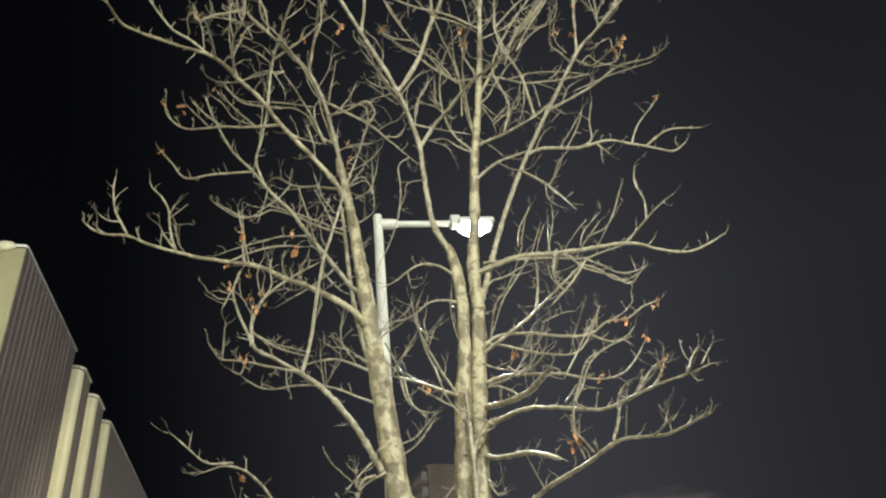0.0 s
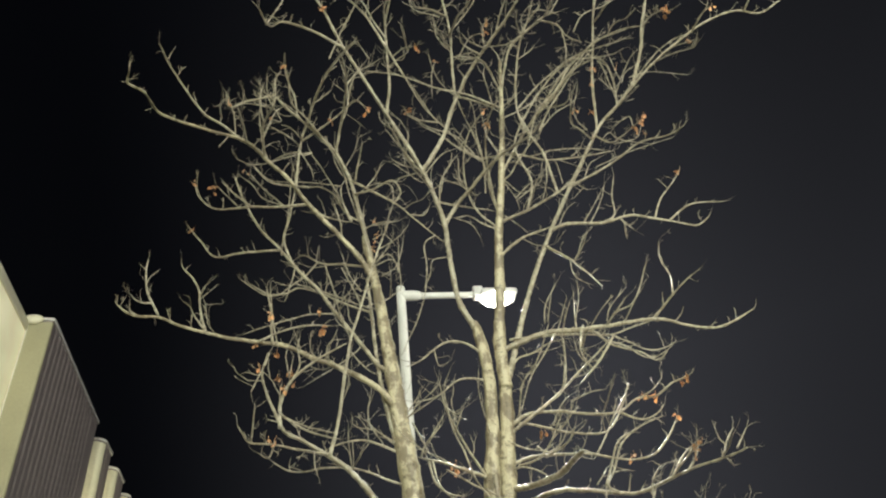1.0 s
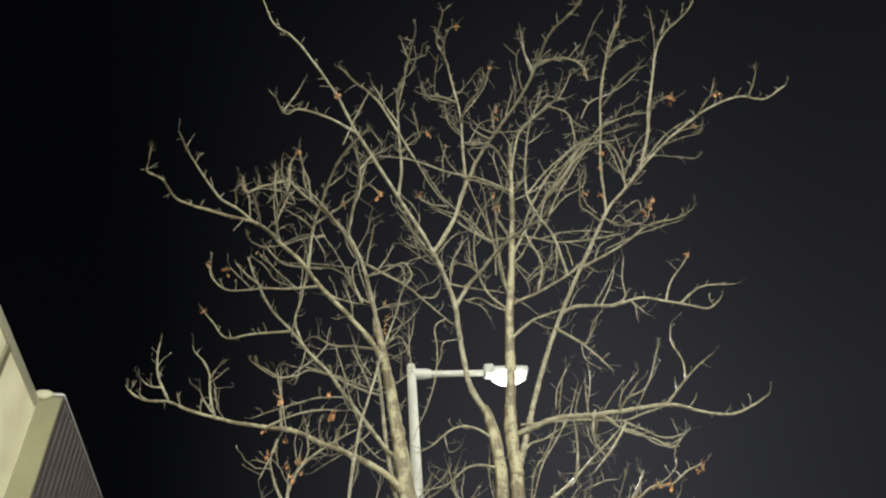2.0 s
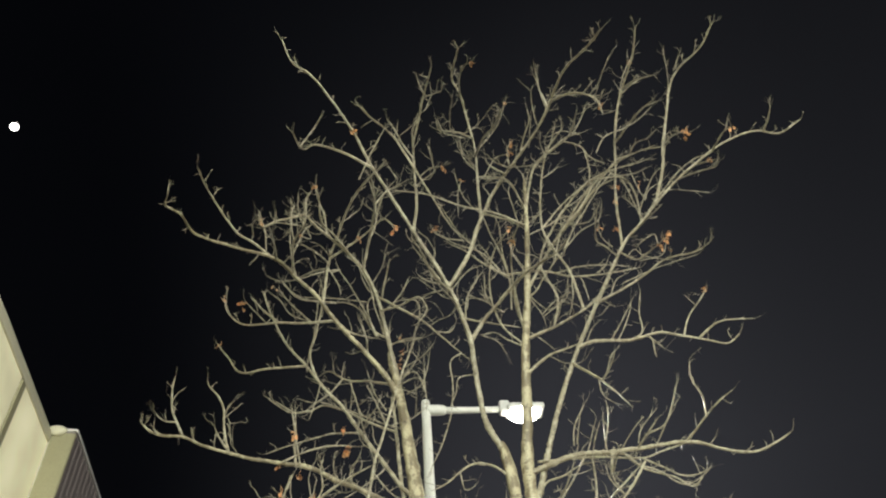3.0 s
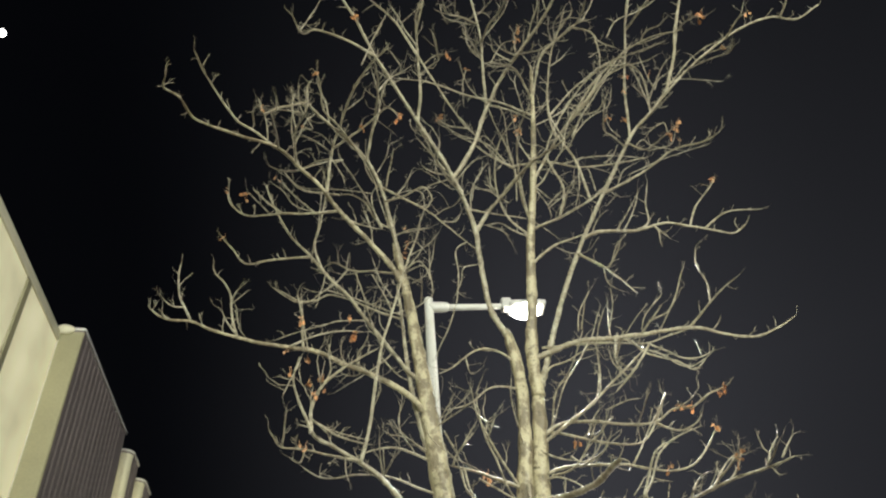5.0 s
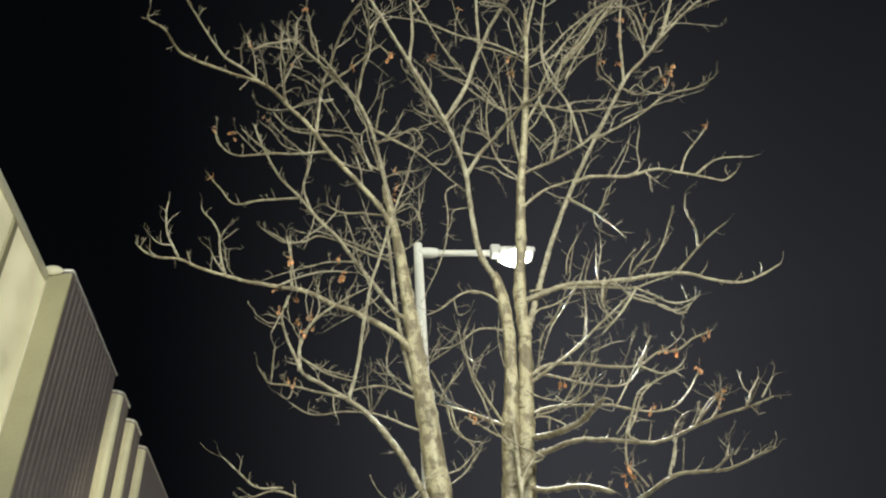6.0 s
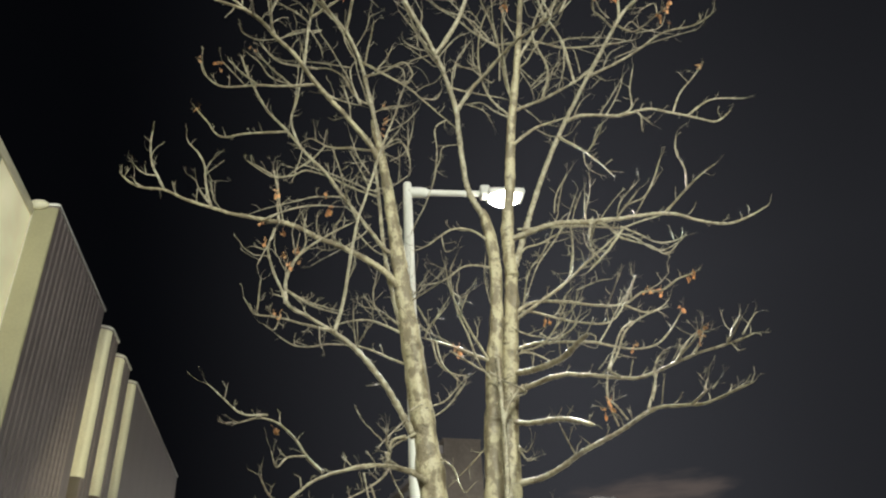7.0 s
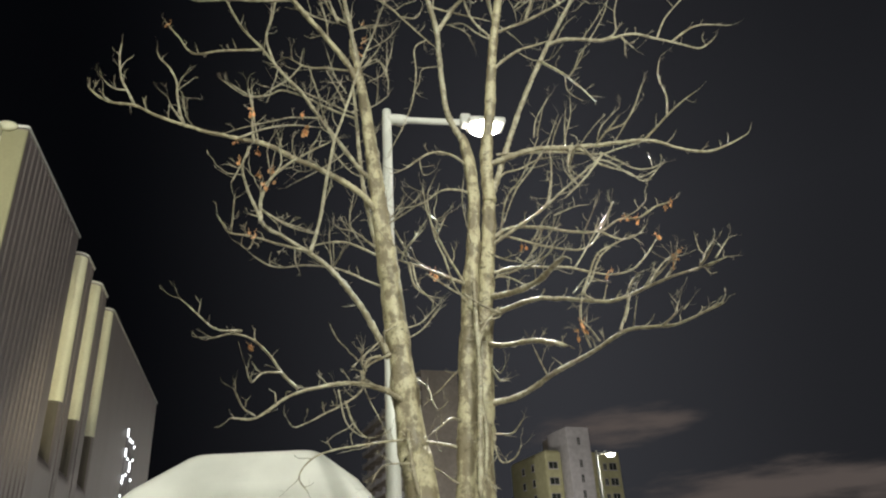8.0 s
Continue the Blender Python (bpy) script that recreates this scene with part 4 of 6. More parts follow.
limb("branch", [(0.60, 4.19, 5.63), (0.68, 4.14, 5.66), (0.74, 4.08, 5.73), (0.83, 4.00, 5.80), (0.91, 3.94, 5.85)], 0.0103, 0.0047)
limb("branch", [(0.61, 4.18, 5.63), (0.70, 4.25, 5.50), (0.72, 4.30, 5.42)], 0.0073, 0.0046)
limb("branch", [(0.70, 4.25, 5.50), (0.80, 4.17, 5.55), (0.92, 4.06, 5.54)], 0.0073, 0.0045)
limb("branch", [(0.96, 4.09, 5.70), (0.92, 4.06, 5.47), (0.85, 4.02, 5.24)], 0.0073, 0.0044)
limb("branch", [(0.86, 4.11, 5.54), (0.81, 4.27, 5.44)], 0.0072, 0.0046)
limb("branch", [(0.61, 4.16, 5.76), (0.73, 4.20, 5.84), (0.82, 4.25, 5.81), (0.89, 4.30, 5.75)], 0.0074, 0.0048)
limb("branch", [(0.75, 3.44, 5.33), (0.71, 3.40, 5.43), (0.68, 3.37, 5.52), (0.68, 3.35, 5.62)], 0.0102, 0.0042)
limb("branch", [(0.86, 4.13, 5.81), (1.05, 4.14, 5.87), (1.29, 4.15, 5.87), (1.46, 4.16, 5.84)], 0.0089, 0.0048)
limb("branch", [(1.26, 4.23, 5.62), (1.32, 4.19, 5.73), (1.40, 4.16, 5.76)], 0.0074, 0.0047)
limb("branch", [(1.17, 4.25, 5.62), (1.22, 4.23, 5.53), (1.26, 4.22, 5.49)], 0.0074, 0.0046)
limb("branch", [(0.76, 3.92, 6.66), (0.82, 3.87, 6.85), (0.89, 3.84, 6.93), (1.03, 3.79, 7.02), (1.14, 3.75, 7.09), (1.28, 3.71, 7.09)], 0.0128, 0.0052)
limb("branch", [(0.64, 4.16, 6.45), (0.61, 4.08, 6.61), (0.59, 4.02, 6.73), (0.61, 3.99, 6.80)], 0.0081, 0.0052)
limb("branch", [(0.68, 4.02, 6.28), (0.78, 3.99, 6.35), (0.84, 3.96, 6.39)], 0.0078, 0.0050)
limb("branch", [(0.83, 3.68, 6.46), (0.94, 3.65, 6.52), (0.97, 3.64, 6.56)], 0.0061, 0.0049)
limb("branch", [(0.35, 4.23, 6.72), (0.45, 4.21, 6.65), (0.59, 4.18, 6.52), (0.69, 4.15, 6.38)], 0.0117, 0.0051)
limb("branch", [(0.53, 3.71, 6.56), (0.39, 3.56, 6.37), (0.29, 3.42, 6.24)], 0.0078, 0.0046)
limb("branch", [(0.59, 3.65, 6.60), (0.46, 3.51, 6.51), (0.39, 3.40, 6.47)], 0.0093, 0.0047)
limb("branch", [(0.56, 3.62, 6.58), (0.66, 3.24, 6.08), (0.70, 3.01, 5.83)], 0.0077, 0.0041)
limb("branch", [(0.68, 3.54, 6.65), (0.72, 3.44, 6.73), (0.77, 3.34, 6.80), (0.76, 3.26, 6.88)], 0.0092, 0.0049)
limb("branch", [(0.91, 3.20, 6.75), (0.89, 3.15, 6.83), (0.86, 3.10, 6.89), (0.85, 3.01, 7.03)], 0.0090, 0.0048)
limb("branch", [(0.94, 3.82, 6.96), (0.87, 3.58, 6.81), (0.85, 3.38, 6.69)], 0.0082, 0.0048)
limb("branch", [(0.89, 3.53, 6.59), (0.97, 3.42, 6.75), (0.99, 3.38, 6.81)], 0.0076, 0.0049)
limb("branch", [(1.05, 3.56, 6.78), (1.13, 3.42, 6.51), (1.15, 3.31, 6.21), (1.19, 3.17, 5.94)], 0.0094, 0.0043)
limb("branch", [(1.14, 3.36, 6.36), (1.10, 3.26, 6.02), (1.03, 3.14, 5.69)], 0.0073, 0.0041)
limb("branch", [(0.68, 3.37, 5.53), (0.89, 3.48, 5.89), (1.13, 3.58, 6.22), (1.27, 3.63, 6.38)], 0.0091, 0.0048)
limb("branch", [(0.97, 4.09, 6.23), (1.13, 3.96, 6.32), (1.28, 3.81, 6.42), (1.45, 3.67, 6.39)], 0.0125, 0.0048)
limb("branch", [(0.88, 4.09, 6.11), (1.24, 4.09, 6.60), (1.45, 4.08, 6.88), (1.63, 4.08, 7.12), (1.81, 4.08, 7.20), (2.02, 4.07, 7.28)], 0.0138, 0.0055)
limb("branch", [(1.03, 4.04, 6.26), (1.16, 3.90, 6.13), (1.21, 3.81, 6.13), (1.24, 3.73, 6.15)], 0.0093, 0.0047)
limb("branch", [(1.66, 4.08, 6.32), (1.61, 3.99, 6.43), (1.56, 3.90, 6.56), (1.49, 3.83, 6.64)], 0.0094, 0.0050)
limb("branch", [(1.66, 4.06, 6.38), (1.53, 3.87, 6.29), (1.43, 3.72, 6.20)], 0.0079, 0.0047)
limb("branch", [(1.66, 4.06, 6.38), (1.73, 3.97, 6.50), (1.81, 3.88, 6.61), (1.87, 3.83, 6.64)], 0.0063, 0.0050)
limb("branch", [(1.73, 4.07, 6.37), (1.88, 3.95, 6.50), (2.02, 3.85, 6.60), (2.14, 3.77, 6.64), (2.22, 3.71, 6.62)], 0.0095, 0.0050)
limb("branch", [(2.04, 3.95, 6.62), (2.08, 3.68, 6.37), (2.10, 3.46, 6.14), (2.10, 3.34, 6.07)], 0.0096, 0.0044)
limb("branch", [(1.42, 3.54, 6.34), (1.47, 3.32, 6.10), (1.51, 3.14, 5.92)], 0.0089, 0.0042)
limb("branch", [(1.54, 3.98, 6.77), (1.62, 3.75, 6.51), (1.67, 3.61, 6.40)], 0.0082, 0.0048)
limb("branch", [(1.76, 4.08, 7.18), (1.81, 3.95, 7.18), (1.87, 3.82, 7.07), (1.91, 3.69, 7.00)], 0.0086, 0.0052)
limb("branch", [(2.04, 3.94, 7.11), (1.99, 3.61, 6.79), (1.90, 3.23, 6.33)], 0.0084, 0.0045)
limb("branch", [(-0.21, 3.62, 6.81), (-0.30, 3.54, 6.95), (-0.36, 3.47, 7.07), (-0.41, 3.43, 7.15)], 0.0079, 0.0051)
limb("branch", [(-0.21, 3.57, 6.86), (-0.19, 3.41, 6.92), (-0.13, 3.30, 6.94), (-0.11, 3.23, 6.96)], 0.0079, 0.0049)
limb("branch", [(-0.07, 3.16, 7.06), (-0.10, 3.11, 7.12), (-0.11, 3.08, 7.18)], 0.0062, 0.0049)
limb("branch", [(0.24, 3.37, 7.35), (0.24, 3.15, 7.26), (0.29, 2.96, 7.13), (0.33, 2.87, 6.97)], 0.0082, 0.0047)
limb("branch", [(0.32, 3.80, 6.84), (0.21, 3.42, 6.54), (0.17, 3.11, 6.30)], 0.0065, 0.0044)
limb("branch", [(-0.04, 3.69, 6.69), (-0.05, 3.53, 6.62), (-0.07, 3.39, 6.63)], 0.0063, 0.0048)
limb("branch", [(-1.06, 4.06, 5.45), (-1.25, 4.15, 5.73), (-1.40, 4.23, 5.99)], 0.0085, 0.0049)
limb("branch", [(-1.43, 4.12, 5.54), (-1.52, 4.03, 5.61), (-1.58, 3.97, 5.66)], 0.0072, 0.0046)
limb("branch", [(-0.92, 3.86, 5.82), (-0.83, 3.85, 5.61), (-0.81, 3.85, 5.52)], 0.0058, 0.0044)
limb("branch", [(-0.51, 4.22, 5.37), (-0.63, 4.25, 5.50), (-0.72, 4.28, 5.72), (-0.85, 4.30, 5.85), (-0.99, 4.33, 5.89)], 0.0114, 0.0049)
limb("branch", [(-0.81, 4.08, 5.37), (-0.72, 4.15, 5.37), (-0.59, 4.23, 5.39)], 0.0098, 0.0046)
limb("branch", [(-0.59, 4.23, 5.39), (-0.64, 4.17, 5.53), (-0.65, 4.13, 5.67), (-0.58, 4.09, 5.75)], 0.0086, 0.0047)
limb("branch", [(-0.65, 4.19, 5.20), (-0.66, 4.12, 5.32), (-0.69, 4.05, 5.43)], 0.0070, 0.0045)
limb("branch", [(-0.50, 4.23, 5.34), (-0.48, 4.16, 5.47)], 0.0071, 0.0046)
limb("branch", [(-0.88, 4.46, 5.21), (-0.97, 4.45, 5.08), (-1.08, 4.45, 5.00), (-1.16, 4.45, 4.93), (-1.26, 4.44, 4.93), (-1.35, 4.44, 4.99), (-1.46, 4.44, 5.09)], 0.0087, 0.0045)
limb("branch", [(-0.38, 4.30, 4.59), (-0.56, 4.24, 4.64), (-0.71, 4.17, 4.68), (-0.86, 4.11, 4.72), (-0.98, 4.05, 4.74)], 0.0091, 0.0041)
limb("branch", [(-0.71, 4.33, 4.63), (-0.89, 4.32, 4.64), (-1.03, 4.31, 4.61), (-1.24, 4.30, 4.55), (-1.36, 4.30, 4.51)], 0.0079, 0.0041)
limb("branch", [(-1.03, 3.97, 4.18), (-1.08, 4.01, 4.41), (-1.11, 4.04, 4.58), (-1.13, 4.06, 4.73)], 0.0070, 0.0041)
limb("branch", [(-0.49, 3.94, 4.42), (-0.58, 4.11, 4.72), (-0.67, 4.27, 4.99)], 0.0073, 0.0044)
limb("branch", [(-0.82, 4.43, 5.16), (-0.74, 4.33, 4.86), (-0.68, 4.24, 4.60), (-0.59, 4.12, 4.29)], 0.0072, 0.0039)
limb("branch", [(-0.49, 4.26, 4.62), (-0.36, 4.29, 4.68), (-0.24, 4.31, 4.78)], 0.0065, 0.0043)
limb("branch", [(-0.32, 4.30, 4.72), (-0.30, 4.15, 4.79), (-0.30, 4.04, 4.81)], 0.0053, 0.0041)
limb("branch", [(-0.45, 4.30, 5.01), (-0.33, 4.24, 5.05), (-0.27, 4.20, 4.96), (-0.24, 4.15, 4.82)], 0.0069, 0.0042)
limb("branch", [(-0.40, 4.27, 5.03), (-0.31, 4.22, 5.11), (-0.27, 4.18, 5.17)], 0.0069, 0.0044)
limb("branch", [(-0.88, 3.77, 3.83), (-0.86, 3.86, 3.98), (-0.90, 3.96, 4.16), (-0.90, 4.01, 4.27)], 0.0065, 0.0038)
limb("branch", [(-0.75, 4.10, 4.11), (-0.72, 4.03, 4.18), (-0.68, 3.99, 4.21), (-0.65, 3.95, 4.26)], 0.0059, 0.0038)
limb("branch", [(-0.93, 3.80, 3.61), (-0.83, 3.90, 3.59), (-0.75, 3.97, 3.59), (-0.67, 4.04, 3.59)], 0.0064, 0.0035)
limb("branch", [(-0.95, 3.80, 3.66), (-0.97, 3.85, 3.80), (-0.97, 3.88, 3.88)], 0.0043, 0.0036)
limb("branch", [(-0.59, 4.14, 3.41), (-0.59, 4.02, 3.54), (-0.58, 3.96, 3.59)], 0.0044, 0.0035)
limb("branch", [(-0.58, 4.15, 3.41), (-0.51, 3.99, 3.43), (-0.45, 3.87, 3.43)], 0.0044, 0.0035)
limb("branch", [(-0.77, 3.90, 3.43), (-0.74, 3.81, 3.29), (-0.72, 3.76, 3.23)], 0.0043, 0.0035)
limb("branch", [(-0.33, 4.31, 3.59), (-0.43, 4.14, 3.62), (-0.52, 4.03, 3.60), (-0.55, 3.98, 3.60)], 0.0070, 0.0035)
limb("branch", [(0.28, 4.38, 3.57), (0.22, 4.19, 3.81), (0.23, 4.08, 3.95)], 0.0059, 0.0037)
limb("branch", [(-0.04, 4.27, 4.23), (-0.02, 4.25, 4.09), (0.02, 4.24, 4.09)], 0.0050, 0.0039)
limb("branch", [(0.47, 4.44, 4.13), (0.54, 4.44, 4.20), (0.64, 4.45, 4.23), (0.77, 4.45, 4.30), (0.90, 4.45, 4.32)], 0.0102, 0.0041)
limb("branch", [(0.47, 4.46, 3.74), (0.52, 4.33, 3.94), (0.60, 4.26, 4.02), (0.66, 4.19, 4.10), (0.73, 4.09, 4.25)], 0.0073, 0.0039)
limb("branch", [(0.87, 4.45, 4.32), (0.82, 4.27, 4.05), (0.75, 4.08, 3.78), (0.67, 3.95, 3.64)], 0.0052, 0.0035)
limb("branch", [(0.96, 4.18, 3.93), (0.91, 4.25, 4.08), (0.92, 4.31, 4.21)], 0.0059, 0.0040)
limb("branch", [(0.78, 4.15, 3.70), (0.89, 4.07, 3.71), (0.97, 4.01, 3.69)], 0.0058, 0.0036)
limb("branch", [(0.64, 4.35, 3.54), (0.76, 4.23, 3.63), (0.78, 4.15, 3.70)], 0.0059, 0.0037)
limb("branch", [(1.05, 4.54, 3.78), (1.05, 4.34, 3.78), (1.06, 4.18, 3.79)], 0.0062, 0.0037)
limb("branch", [(1.12, 4.42, 3.73), (1.16, 4.33, 3.78), (1.18, 4.27, 3.83)], 0.0061, 0.0038)
limb("branch", [(1.00, 4.42, 3.60), (0.99, 4.36, 3.67)], 0.0048, 0.0038)
limb("branch", [(1.12, 3.62, 3.00), (1.20, 3.60, 3.07), (1.27, 3.57, 3.15)], 0.0057, 0.0035)
limb("branch", [(0.80, 4.02, 3.12), (0.85, 4.07, 3.18), (0.90, 4.12, 3.25)], 0.0042, 0.0035)
limb("branch", [(0.84, 3.97, 3.09), (0.80, 3.89, 2.92), (0.79, 3.78, 2.79)], 0.0041, 0.0035)
limb("branch", [(0.26, 4.30, 3.34), (0.26, 4.29, 3.11), (0.26, 4.28, 2.89), (0.25, 4.26, 2.62), (0.23, 4.25, 2.37), (0.21, 4.24, 2.06)], 0.0160, 0.0220)
limb("branch", [(0.40, 4.28, 3.15), (0.35, 4.28, 3.10), (0.28, 4.28, 3.00), (0.25, 4.28, 2.83), (0.25, 4.27, 2.63), (0.27, 4.27, 2.43), (0.25, 4.27, 2.19)], 0.0120, 0.0150)
limb("branch", [(0.19, 4.24, 3.24), (0.29, 4.25, 3.17), (0.41, 4.27, 3.11), (0.36, 4.29, 3.09), (0.26, 4.30, 3.06)], 0.0080, 0.0060)
limb("branch", [(-0.16, 4.30, 2.49), (-0.16, 4.17, 2.37), (-0.14, 4.16, 2.22), (-0.11, 4.16, 2.07)], 0.0110, 0.0140)
limb("branch", [(0.21, 4.34, 3.22), (0.14, 4.28, 3.32), (0.09, 4.23, 3.47), (0.04, 4.17, 3.58), (0.01, 4.11, 3.70), (0.00, 4.06, 3.83), (0.04, 4.00, 3.90)], 0.0080, 0.0040)
limb("branch", [(0.04, 4.15, 3.57), (0.08, 4.12, 3.65), (0.11, 4.10, 3.72)], 0.0050, 0.0035)
limb("branch", [(-0.12, 4.05, 3.48), (-0.06, 4.08, 3.59), (-0.01, 4.05, 3.65)], 0.0055, 0.0035)
limb("branch", [(-0.22, 4.28, 3.72), (-0.17, 4.25, 3.60), (-0.13, 4.21, 3.49), (-0.11, 4.18, 3.45)], 0.0070, 0.0040)
limb("branch", [(-0.03, 4.15, 3.34), (0.08, 4.24, 3.30), (0.19, 4.33, 3.26)], 0.0060, 0.0080)
limb("branch", [(-0.13, 4.20, 3.44), (-0.11, 4.17, 3.31), (-0.07, 4.15, 3.23), (-0.01, 4.12, 3.18), (0.05, 4.10, 3.16)], 0.0090, 0.0040)
limb("branch", [(-0.19, 4.30, 3.05), (-0.07, 4.38, 3.12), (0.05, 4.45, 3.27)], 0.0060, 0.0040)
limb("branch", [(-0.29, 4.17, 2.99), (-0.21, 4.19, 3.04), (-0.22, 4.30, 3.06)], 0.0050, 0.0040)
limb("branch", [(-0.31, 4.20, 2.86), (-0.37, 4.13, 2.82), (-0.39, 4.07, 2.74), (-0.40, 4.00, 2.64)], 0.0120, 0.0070)
limb("branch", [(-0.38, 4.05, 2.73), (-0.40, 4.03, 2.80), (-0.39, 4.00, 2.85)], 0.0070, 0.0040)
limb("branch", [(-0.45, 4.00, 2.74), (-0.39, 4.11, 2.84), (-0.32, 4.22, 2.95)], 0.0050, 0.0070)
limb("branch", [(0.76, 4.35, 3.86), (0.79, 4.31, 3.93), (0.82, 4.28, 4.07), (0.83, 4.24, 4.23), (0.86, 4.20, 4.33)], 0.0060, 0.0040)
limb("branch", [(0.85, 3.75, 2.74), (0.80, 3.73, 2.81), (0.76, 3.72, 2.86), (0.76, 3.70, 2.93)], 0.0060, 0.0035)
limb("branch", [(0.92, 3.50, 2.75), (0.95, 3.51, 2.82), (0.97, 3.52, 2.93), (1.02, 3.54, 3.00), (1.03, 3.55, 3.01)], 0.0080, 0.0040)
limb("branch", [(0.90, 3.92, 3.03), (0.83, 3.85, 3.05), (0.88, 3.88, 3.14), (0.95, 3.91, 3.28), (1.04, 3.94, 3.37), (1.14, 3.97, 3.43), (1.26, 4.00, 3.48)], 0.0090, 0.0040)
limb("branch", [(0.89, 4.25, 3.39), (0.96, 4.24, 3.49), (1.03, 4.22, 3.60), (1.10, 4.21, 3.69), (1.17, 4.20, 3.80), (1.18, 4.27, 3.83)], 0.0070, 0.0040)
limb("branch", [(1.07, 3.50, 2.94), (1.13, 3.49, 3.02), (1.20, 3.49, 3.08), (1.25, 3.45, 3.07)], 0.0070, 0.0040)
limb("branch", [(1.30, 3.35, 2.98), (1.33, 3.35, 3.04), (1.38, 3.35, 3.10)], 0.0060, 0.0035)
limb("branch", [(1.34, 3.28, 2.97), (1.38, 3.28, 3.02), (1.42, 3.28, 3.07)], 0.0050, 0.0035)
limb("branch", [(1.14, 3.45, 2.95), (1.20, 3.45, 3.02), (1.24, 3.48, 3.10)], 0.0050, 0.0035)
limb("branch", [(1.08, 3.20, 2.68), (1.08, 3.20, 2.70), (1.10, 3.20, 2.74)], 0.0060, 0.0035)
limb("branch", [(1.09, 3.15, 2.67), (1.12, 3.15, 2.70)], 0.0050, 0.0035)
limb("branch", [(0.67, 4.35, 3.64), (0.74, 4.32, 3.76), (0.80, 4.30, 3.81)], 0.0050, 0.0040)
limb("branch", [(0.54, 4.30, 3.49), (0.60, 4.28, 3.44), (0.69, 4.27, 3.49), (0.75, 4.25, 3.59)], 0.0060, 0.0040)
limb("branch", [(0.37, 4.40, 3.59), (0.47, 4.38, 3.52), (0.57, 4.35, 3.48)], 0.0080, 0.0050)
limb("branch", [(0.94, 4.25, 4.12), (0.98, 4.10, 4.17), (1.06, 4.09, 4.08), (1.17, 4.08, 4.02), (1.26, 4.07, 3.93), (1.34, 4.06, 3.90), (1.46, 4.05, 3.96)], 0.0090, 0.0040)
limb("branch", [(0.35, 4.44, 3.40), (0.44, 4.35, 3.39), (0.54, 4.32, 3.34), (0.58, 4.30, 3.30)], 0.0080, 0.0060)
limb("branch", [(-1.14, 3.68, 5.65), (-1.17, 3.66, 5.81), (-1.19, 3.64, 6.00), (-1.19, 3.62, 6.24), (-1.21, 3.60, 6.38)], 0.0058, 0.0034)
limb("branch", [(-1.05, 3.32, 5.74), (-1.19, 3.28, 5.74), (-1.25, 3.24, 5.64)], 0.0058, 0.0034)
limb("branch", [(-1.19, 3.27, 5.72), (-1.18, 3.19, 5.75)], 0.0058, 0.0034)
limb("branch", [(-1.32, 3.54, 5.74), (-1.34, 3.51, 5.90), (-1.39, 3.49, 6.08), (-1.41, 3.46, 6.12)], 0.0058, 0.0034)
limb("branch", [(-1.42, 3.50, 5.86), (-1.38, 3.33, 5.81), (-1.27, 3.17, 5.69)], 0.0058, 0.0034)
limb("branch", [(-1.19, 3.94, 6.31), (-1.11, 3.96, 6.30), (-1.21, 3.93, 6.52), (-1.24, 3.91, 6.67), (-1.24, 3.88, 6.82)], 0.0058, 0.0034)
limb("branch", [(-1.00, 3.30, 5.70), (-1.05, 3.47, 6.20)], 0.0058, 0.0034)
limb("branch", [(-0.59, 4.00, 5.77), (-0.52, 3.97, 5.89), (-0.48, 3.94, 6.01), (-0.44, 3.92, 6.01)], 0.0058, 0.0034)
limb("branch", [(-0.90, 3.86, 5.77), (-0.83, 3.86, 5.80), (-0.99, 3.84, 5.76), (-1.15, 3.82, 5.69), (-1.27, 3.80, 5.67), (-1.37, 3.78, 5.72)], 0.0058, 0.0034)
limb("branch", [(-0.65, 4.13, 5.68), (-0.87, 4.13, 5.74), (-1.05, 4.13, 5.78), (-1.21, 4.14, 5.82), (-1.35, 4.14, 5.97)], 0.0058, 0.0034)
limb("branch", [(-1.15, 4.38, 5.25), (-1.13, 4.33, 5.37), (-1.09, 4.28, 5.52), (-1.07, 4.22, 5.68), (-1.05, 4.17, 5.91), (-1.03, 4.12, 5.98)], 0.0058, 0.0034)
limb("branch", [(-0.65, 4.14, 5.28), (-0.67, 4.10, 5.35), (-0.70, 4.05, 5.42)], 0.0058, 0.0034)
limb("branch", [(-0.54, 4.13, 5.55), (-0.44, 4.14, 5.66), (-0.33, 4.15, 5.69), (-0.26, 4.16, 5.66), (-0.25, 4.17, 5.55), (-0.27, 4.18, 5.44), (-0.31, 4.19, 5.34)], 0.0058, 0.0034)
limb("branch", [(-1.09, 4.07, 5.48), (-1.24, 4.05, 5.56), (-1.32, 4.02, 5.68), (-1.41, 3.99, 5.76)], 0.0058, 0.0034)
limb("branch", [(-0.89, 3.82, 5.89), (-0.99, 3.78, 6.01), (-1.05, 3.74, 6.01)], 0.0058, 0.0034)
limb("branch", [(-0.58, 4.23, 5.40), (-0.71, 4.21, 5.72), (-0.82, 4.19, 5.96), (-0.89, 4.17, 6.08), (-0.93, 4.15, 6.19)], 0.0080, 0.0045)
limb("branch", [(-0.53, 4.22, 5.39), (-0.60, 4.21, 5.68), (-0.64, 4.20, 5.89), (-0.73, 4.19, 6.12), (-0.83, 4.18, 6.31), (-0.95, 4.17, 6.45), (-1.05, 4.16, 6.63), (-1.15, 4.14, 6.73)], 0.0080, 0.0045)
